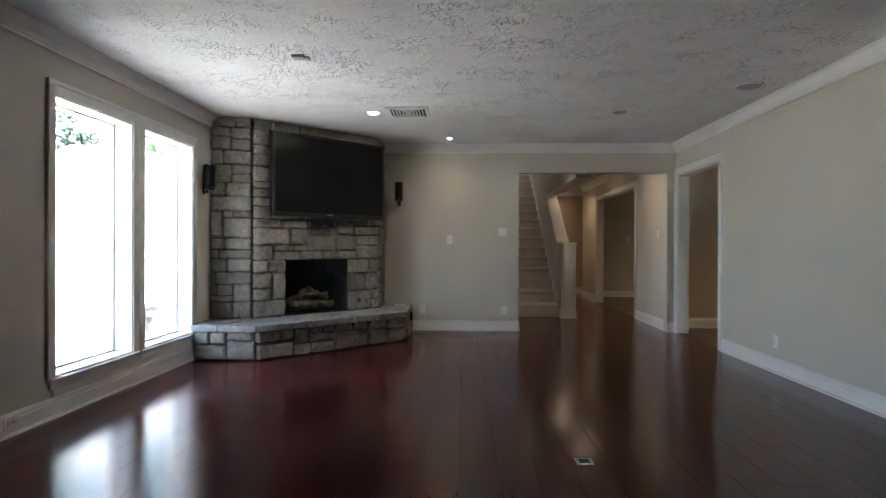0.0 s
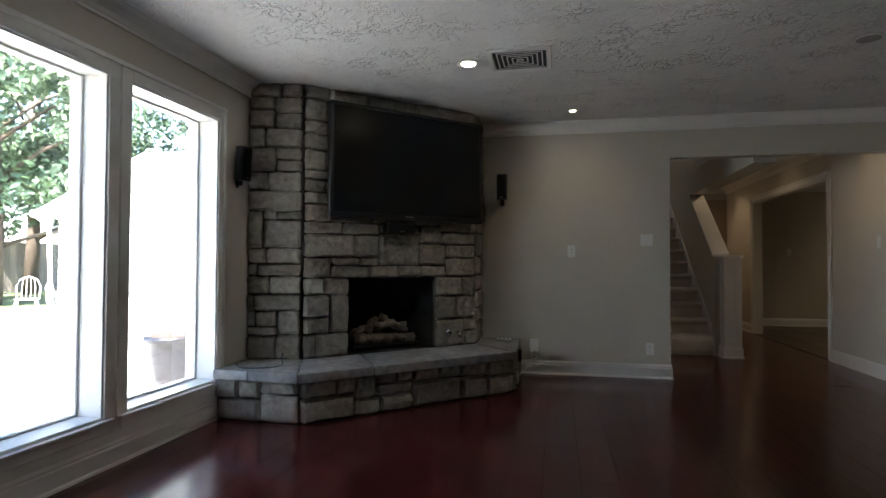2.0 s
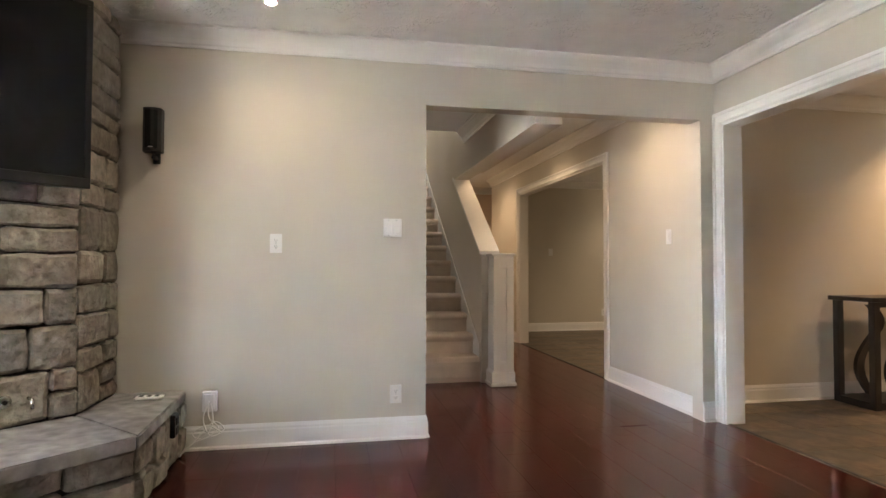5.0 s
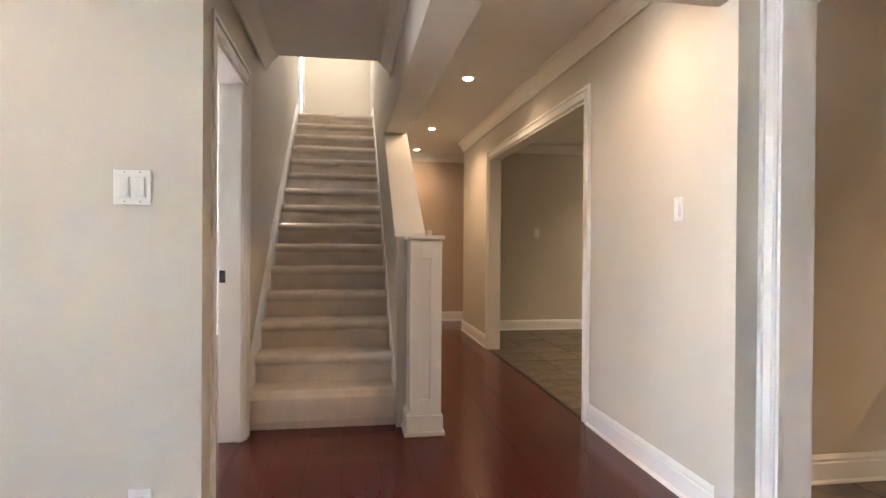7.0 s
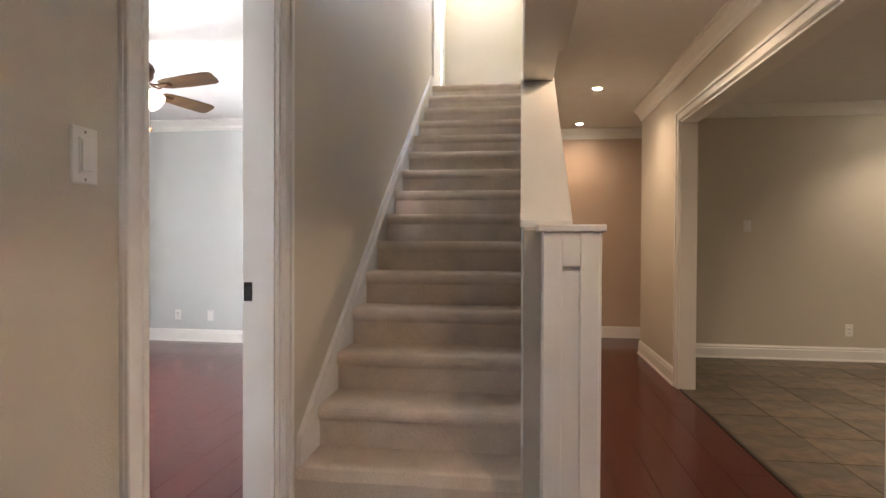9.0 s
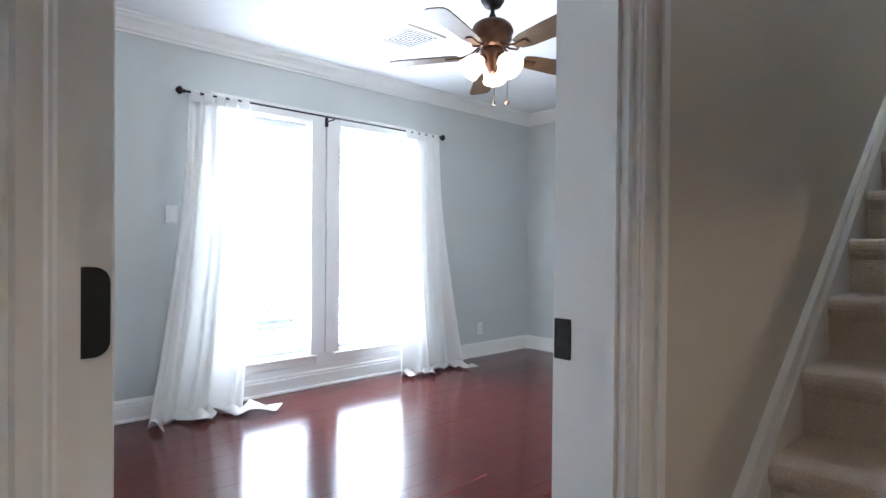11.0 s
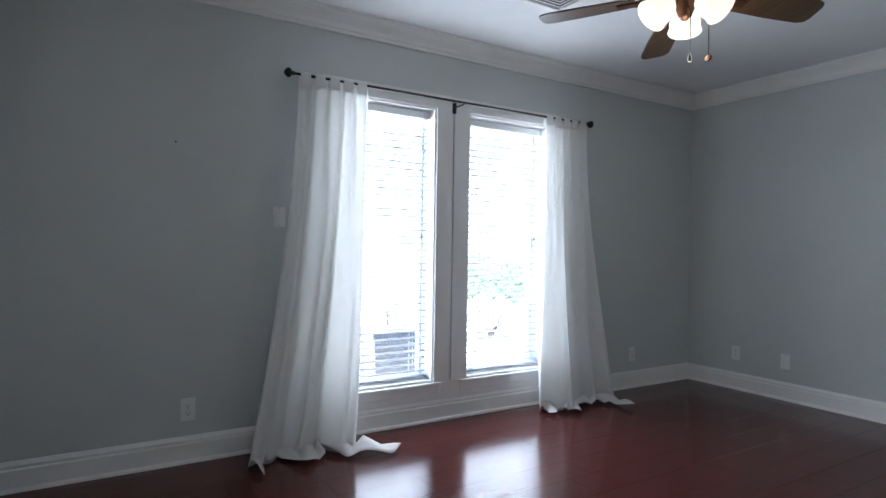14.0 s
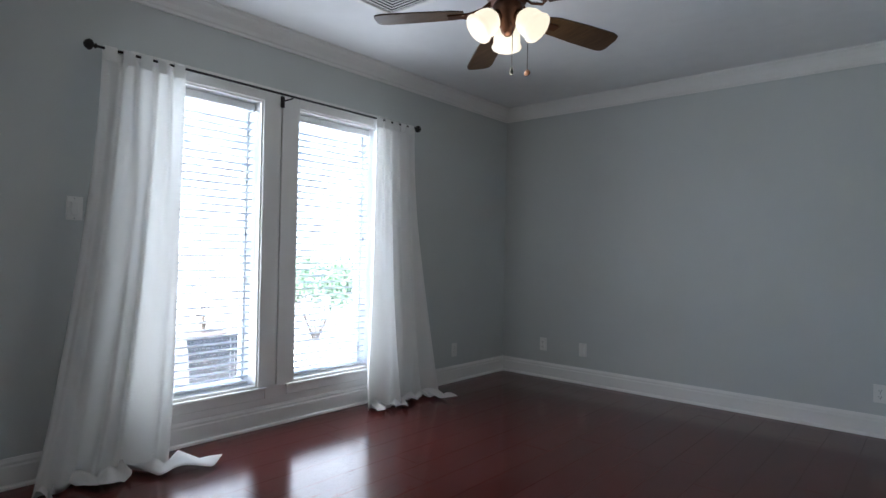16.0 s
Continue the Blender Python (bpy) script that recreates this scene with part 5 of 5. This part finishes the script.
for cx, s in ((TX0 + 0.33, 1), (TX1 - 0.33, -1)):
    pts = []
    for i in range(26):
        a = i / 25
        z = 0.055 + (TZ - 0.13) * a
        pts.append((cx + s * (-0.115 * math.sin(math.pi * min(a / 0.62, 1)) + (0.09 * math.sin(math.pi * (a - 0.62) / 0.38) if a > 0.62 else 0)), z))
    for y in (TY0 + 0.05, TY1 - 0.09):
        bm = bmesh.new()
        lo = [(p[0] - 0.035, p[1]) for p in pts]
        hi = [(p[0] + 0.035, p[1]) for p in pts[::-1]]
        prism(bm, lo + hi, "y", y, y + 0.035)
        part("scroll_support", bm, M_ESPRESSO, tb, "curved dark support")

# ---- outdoors ----
GZ = -0.14
bm = bmesh.new()
R = 400
for x0, x1, y0, y1 in ((-R, -1.96, -R, R), (-1.96, 7.4, -R, -1.35), (-1.96, 7.4, 14.8, R), (7.4, R, -R, R)):
    box(bm, x0, x1, y0, y1, -0.5, GZ - 0.02)
structure("ground", bm, M_GRASS, "sunlit lawn", "ground")
structure("pavement_patio", one(-13.0, -2.18, -2, 22, -0.3, GZ, 0.01), M_CONCRETE, "pale sunlit concrete patio", "patio")


def leaf_cloud(centres, count, size, seed, name, parent, flat=0.75):
    """A crown of many small leaf cards, in clumps round the given centres (x, y, z, radius)."""
    rg = np.random.RandomState(seed)
    vs, fs = [], []
    n = len(centres)
    for k in range(count):
        cx, cy, cz, r = centres[rg.randint(n)]
        d = rg.normal(size=3)
        d /= np.linalg.norm(d)
        p = np.array((cx, cy, cz)) + d * r * (rg.rand() ** 0.4) * np.array((1, 1, flat))
        a = rg.normal(size=3)
        a /= np.linalg.norm(a)
        b = np.cross(a, rg.normal(size=3))
        b /= np.linalg.norm(b) + 1e-9
        s = size * rg.uniform(0.6, 1.3)
        i = len(vs)
        vs += [p - a * s, p + b * s * 0.45, p + a * s, p - b * s * 0.45 + np.cross(a, b) * s * 0.15]
        fs.append((i, i + 1, i + 2, i + 3))
    me = bpy.data.meshes.new(name)
    o = np.array(ORIGIN[parent.name])
    me.from_pydata([tuple(v - o) for v in vs], [], fs)
    me.materials.append(M_LEAF)
    ob = new(name, me)
    ob.parent = parent
    return ob


def tree(x, y, h, r, seed, label):
    t = thing("tree", (x, y, GZ), label, "tree", "trees behind the yard")
    rg = random.Random(seed)
    top = Vector((x, y, h * 0.8))
    part("trunk", tube(bmesh.new(), [(x, y, GZ - 0.1), (x + 0.1, y, h * 0.25), (x - 0.05, y + 0.1, h * 0.55), tuple(top)], [0.28, 0.22, 0.15, 0.04], 10), M_BARK, t, smooth=True)
    cs = []
    for k in range(30):
        a, zz, rr = rg.uniform(0, 6.28), rg.uniform(0.26, 0.98) * h, rg.uniform(0.3, 1.0) * r
        c = (x + rr * math.cos(a), y + rr * math.sin(a), zz, rg.uniform(0.8, 1.5))
        cs.append(c)
        if k < 9:
            s = Vector((x, y, zz * 0.7))
            part("limb", tube(bmesh.new(), [s, s.lerp(Vector(c[:3]), 0.5) + Vector((0, 0, 0.2)), Vector(c[:3])], [0.08, 0.05, 0.015], 6), M_BARK, t, smooth=True)
    leaf_cloud(cs, 15000, 0.14, seed, "crown", t)
    return t


tree(-15.5, 16.0, 7.5, 3.0, 1, "broad green leafy tree by the fence")
tree(-19.5, 21.0, 9.5, 3.6, 2, "tall green leafy tree behind the fence")
tree(-12.5, 22.5, 9.0, 3.4, 3, "tall green leafy tree behind the outbuilding")
tree(-20.5, 13.0, 8.5, 3.2, 4, "broad green leafy tree beyond the fence")

# outbuilding
gh = thing("outbuilding", (-7.9, 12.0, GZ), "white-sided outbuilding with a gutter, in full sun", "outbuilding")
bm = prism(bmesh.new(), ((-9.2, GZ), (-6.0, GZ), (-6.0, 3.06), (-7.1, 3.04), (-9.2, 2.13)), "y", 12.0, 17.5)
part("wall", bm, M_SIDING, gh)
for k in range(15):
    z = GZ + 0.02 + k * 0.2
    a = -9.2 if z < 1.9 else -9.2 + (z - 1.9) * 2.4
    if z + 0.19 < 3.0:
        part("siding_board", prism(bmesh.new(), ((11.975, z), (11.99, z + 0.19), (12.002, z + 0.19), (12.002, z)), "x", a, -5.99), M_SIDING, gh)
bm = prism(bmesh.new(), ((-9.4, 2.04), (-7.1, 3.06), (-5.9, 3.08), (-5.9, 3.16), (-7.12, 3.15), (-9.45, 2.12)), "y", 11.7, 17.8)
# White siding material on the roof puts the sun's glare into its colour.
part("roof", bm, M_SIDING, gh, "roof edge whitened as if in full sun")
part("gutter", tube(bmesh.new(), [(-9.55, 11.7, 2.05), (-9.55, 17.8, 2.05)], 0.07), M_SIDING, gh)
part("downspout", tube(bmesh.new(), [(-9.55, 11.8, 2.0), (-9.3, 11.85, 1.8), (-9.27, 11.9, 0.0)], 0.04), M_SIDING, gh)
part("wall_lamp_arm", tube(bmesh.new(), [(-6.75, 11.95, 2.55), (-6.2, 11.6, 2.55)], 0.02), M_GREYPL, gh)

# fence
fence = thing("fence", (-21.0, 18, GZ), "tall weathered grey-brown board fence", "fence")
bm = one(-0.012, 0.012, -0.068, 0.068, 0, 2.05, 0.003)
fm = bpy.data.meshes.new("board")
bm.to_mesh(fm)
bm.free()
fm.materials.append(M_FENCE)
rng = random.Random(9)
for k in range(170):
    b = new("board", fm)
    b.parent = fence
    b.location = (rng.uniform(-0.006, 0.006), -12 + k * 0.145, rng.uniform(-0.02, 0.02))
for z in (0.4, 1.6):
    part("fence_rail", one(-21.06, -21.012, 6.0, 30.6, GZ + z, GZ + z + 0.09), M_FENCE, fence)

# garden chairs


def garden_chair(m):
    c = thing("garden_chair", (0, 0, 0), "pale wrought-iron garden chair on the patio", "chair", "garden chairs")
    bm = lathe(bmesh.new(), ((0.22, 0.43), (0.235, 0.44), (0.22, 0.45)), (0, 0, 0), 24)
    part("seat", bm, M_SIDING, c, smooth=True)
    for sx in (-1, 1):
        for sy in (-1, 1):
            part("leg", tube(bmesh.new(), [(0.17 * sx, 0.17 * sy, 0.43), (0.21 * sx, 0.21 * sy, 0.2), (0.24 * sx, 0.24 * sy, 0.0)], 0.011, 7), M_SIDING, c)
    part("backrest", tube(bmesh.new(), [(-0.2, 0.18, 0.44), (-0.22, 0.24, 0.7), (-0.15, 0.27, 0.86), (0, 0.28, 0.92), (0.15, 0.27, 0.86), (0.22, 0.24, 0.7), (0.2, 0.18, 0.44)], 0.012, 7), M_SIDING, c)
    for x in (-0.12, -0.04, 0.04, 0.12):
        part("back_bar", tube(bmesh.new(), [(x, 0.2, 0.44), (x, 0.26, 0.7), (x * 0.8, 0.275, 0.88)], 0.006, 6), M_SIDING, c)
    c.matrix_world = m
    return c


ch = garden_chair(pose(-10.6, 12.6, GZ, 0, 0, 40))
copy_thing(ch, pose(-11.6, 12.2, GZ, 0, 0, 200))
copy_thing(ch, pose(-6.8, 9.8, GZ, 0, 0, 120))


def planter(x, y, r, h, label, square=False):
    p = thing("planter", (x, y, GZ), label, "planter", "patio planters")
    if square:
        bm = bmesh.new()
        for a, b, z0, z1 in ((r * 0.82, r * 0.9, 0, 0.03), (r * 0.84, r, 0.03, h * 0.85), (r * 1.08, r * 1.1, h * 0.85, h)):
            lo = [bm.verts.new((x + a * sx, y + a * sy, GZ + z0)) for sx, sy in ((-1, -1), (1, -1), (1, 1), (-1, 1))]
            hi = [bm.verts.new((x + b * sx, y + b * sy, GZ + z1)) for sx, sy in ((-1, -1), (1, -1), (1, 1), (-1, 1))]
            bm.faces.new(lo[::-1]), bm.faces.new(hi)
            for i in range(4):
                bm.faces.new((lo[i], lo[(i + 1) % 4], hi[(i + 1) % 4], hi[i]))
        part("pot", bm, M_POT, p)
    else:
        part("pot", lathe(bmesh.new(), ((r * 0.6, 0), (r * 0.75, h * 0.25), (r * 0.92, h * 0.7), (r * 0.95, h * 0.88), (r * 1.08, h * 0.9), (r * 1.08, h)), (x, y, GZ), 28), M_POT, p, smooth=True)
    part("soil", lathe(bmesh.new(), ((r * 0.85, h), (r * 0.8, h + 0.012)), (x, y, GZ), 20), M_SOIL, p)
    return p


planter(-3.25, 7.42, 0.25, 0.50, "dark glazed round planter on the patio")
pl = planter(-3.65, 11.45, 0.24, 0.50, "dark square planter with bare twigs outside the window", True)
rng = random.Random(4)
for k in range(9):
    a, l = rng.uniform(0, 6.28), rng.uniform(0.6, 1.15)
    b = Vector((-3.65, 11.45, GZ + 0.5))
    e = b + Vector((math.cos(a) * 0.3 * l, math.sin(a) * 0.35 * l, l))
    mid = b.lerp(e, 0.5) + Vector((rng.uniform(-0.05, 0.05), rng.uniform(-0.05, 0.05), 0.05))
    part("twig", tube(bmesh.new(), [b, mid, e], [0.008, 0.006, 0.002], 5), M_TWIG, pl, "bare dry twig")
    part("twig", tube(bmesh.new(), [mid, mid + Vector((rng.uniform(-0.2, 0.2), rng.uniform(-0.2, 0.2), 0.25))], [0.004, 0.0015], 5), M_TWIG, pl)
sh = thing("shrub", (-5.3, 13.9, GZ), "rounded green shrub beyond the patio", "shrub")
for k in range(8):
    a = k * 0.8
    part("stem", tube(bmesh.new(), [(-5.3, 13.9, GZ - 0.05), (-5.3 + 0.2 * math.cos(a), 13.9 + 0.25 * math.sin(a), 0.35), (-5.3 + 0.35 * math.cos(a), 13.9 + 0.5 * math.sin(a), 0.8)], [0.014, 0.01, 0.004], 5), M_BARK, sh)
leaf_cloud([(-5.3 + 0.35 * math.cos(k), 13.9 + 0.5 * math.sin(k), 0.55 + 0.09 * (k % 4), 0.33) for k in range(9)], 3500, 0.04, 6, "crown", sh)

# ---- floors, laid piece by piece ----


def floor_planks(name, x0, x1, y0, y1, label, seed):
    rng = random.Random(seed)
    slab = structure(name, one(x0, x1, y0, y1, -0.14, -0.004), M_GAP, label, "floor")
    w, meshes, rows = 0.19, {}, int(math.ceil((x1 - x0) / 0.19))
    for i in range(rows):
        a, b = x0 + i * w, min(x0 + (i + 1) * w, x1)
        y = y0 - rng.uniform(0, 1.1)
        while y < y1 - 0.02:
            ln = rng.choice((1.22, 1.22, 1.6))
            c, d = max(y, y0), min(y + ln, y1)
            y += ln
            if d - c < 0.03:
                continue
            key = (round(b - a, 3), round(d - c, 3))
            if key not in meshes:
                bm = one(-(b - a) / 2 + 0.0004, (b - a) / 2 - 0.0004, -(d - c) / 2 + 0.0004, (d - c) / 2 - 0.0004, -0.003, 0.0, 0.0008)
                me = bpy.data.meshes.new("plank")
                bm.to_mesh(me)
                bm.free()
                me.materials.append(M_PLANK)
                meshes[key] = me
            p = new("plank", meshes[key])
            p.parent = slab
            p.location = ((a + b) / 2, (c + d) / 2, rng.uniform(-0.0003, 0.0))
    return slab


def floor_tiles(name, x0, x1, y0, y1, label, seed, s=0.41):
    rng = random.Random(seed)
    slab = structure(name, one(x0, x1, y0, y1, -0.14, -0.004), M_GROUT, label, "floor")
    meshes = {}
    for i in range(int(math.ceil((x1 - x0) / s))):
        for j in range(int(math.ceil((y1 - y0) / s))):
            a, b, c, d = x0 + i * s, min(x0 + (i + 1) * s, x1), y0 + j * s, min(y0 + (j + 1) * s, y1)
            if b - a < 0.03 or d - c < 0.03:
                continue
            key = (round(b - a, 3), round(d - c, 3))
            if key not in meshes:
                bm = one(-(b - a) / 2 + 0.003, (b - a) / 2 - 0.003, -(d - c) / 2 + 0.003, (d - c) / 2 - 0.003, -0.003, 0.002, 0.002)
                me = bpy.data.meshes.new("tile")
                bm.to_mesh(me)
                bm.free()
                me.materials.append(M_SLATE)
                meshes[key] = me
            p = new("tile", meshes[key])
            p.parent = slab
            p.location = ((a + b) / 2, (c + d) / 2, rng.uniform(-0.0008, 0.0008))
            p.rotation_euler = (0, 0, 0)
    return slab


CHERRY = "glossy dark cherry-red plank floor"
floor_planks("floor_living", XW, XE, -1.20, YN, CHERRY, 1)
floor_planks("floor_hall", XH, XHE, YN, 14.61, CHERRY, 2)
floor_planks("floor_bedroom", XB, XH, YC - 0.04, YB, CHERRY, 3)
floor_tiles("floor_side_room", XE, 7.2, 4.1, 8.50, "dark brown-grey slate tile floor", 4)
floor_tiles("floor_tile_room", XHE, 6.6, 8.64, 13.52, "dark brown-grey slate tile floor", 5)
structure("floor_passage", one(XHE, 6.6, 13.52, 14.61, -0.14, -0.002), M_PLANK, CHERRY, "floor")
structure("floor_threshold_north", one(XHE, XHE + 0.12, YN, 8.64, -0.14, -0.002), M_PLANK, CHERRY, "floor")
structure("floor_landing", one(0.2, XM - 0.03, 12.9, 14.61, 2.62, 2.785), M_CARPET, "beige carpeted landing floor", "floor")
structure("trim_threshold_side_room", one(XE + 0.012, XE + 0.04, 6.775, 7.97, -0.004, 0.006, 0.002), M_ESPRESSO, "dark wooden threshold strip", "threshold")
structure("trim_threshold_tile_room", one(XHE + 0.002, XHE + 0.03, 9.615, 12.155, -0.004, 0.006, 0.002), M_ESPRESSO, "dark wooden threshold strip", "threshold")
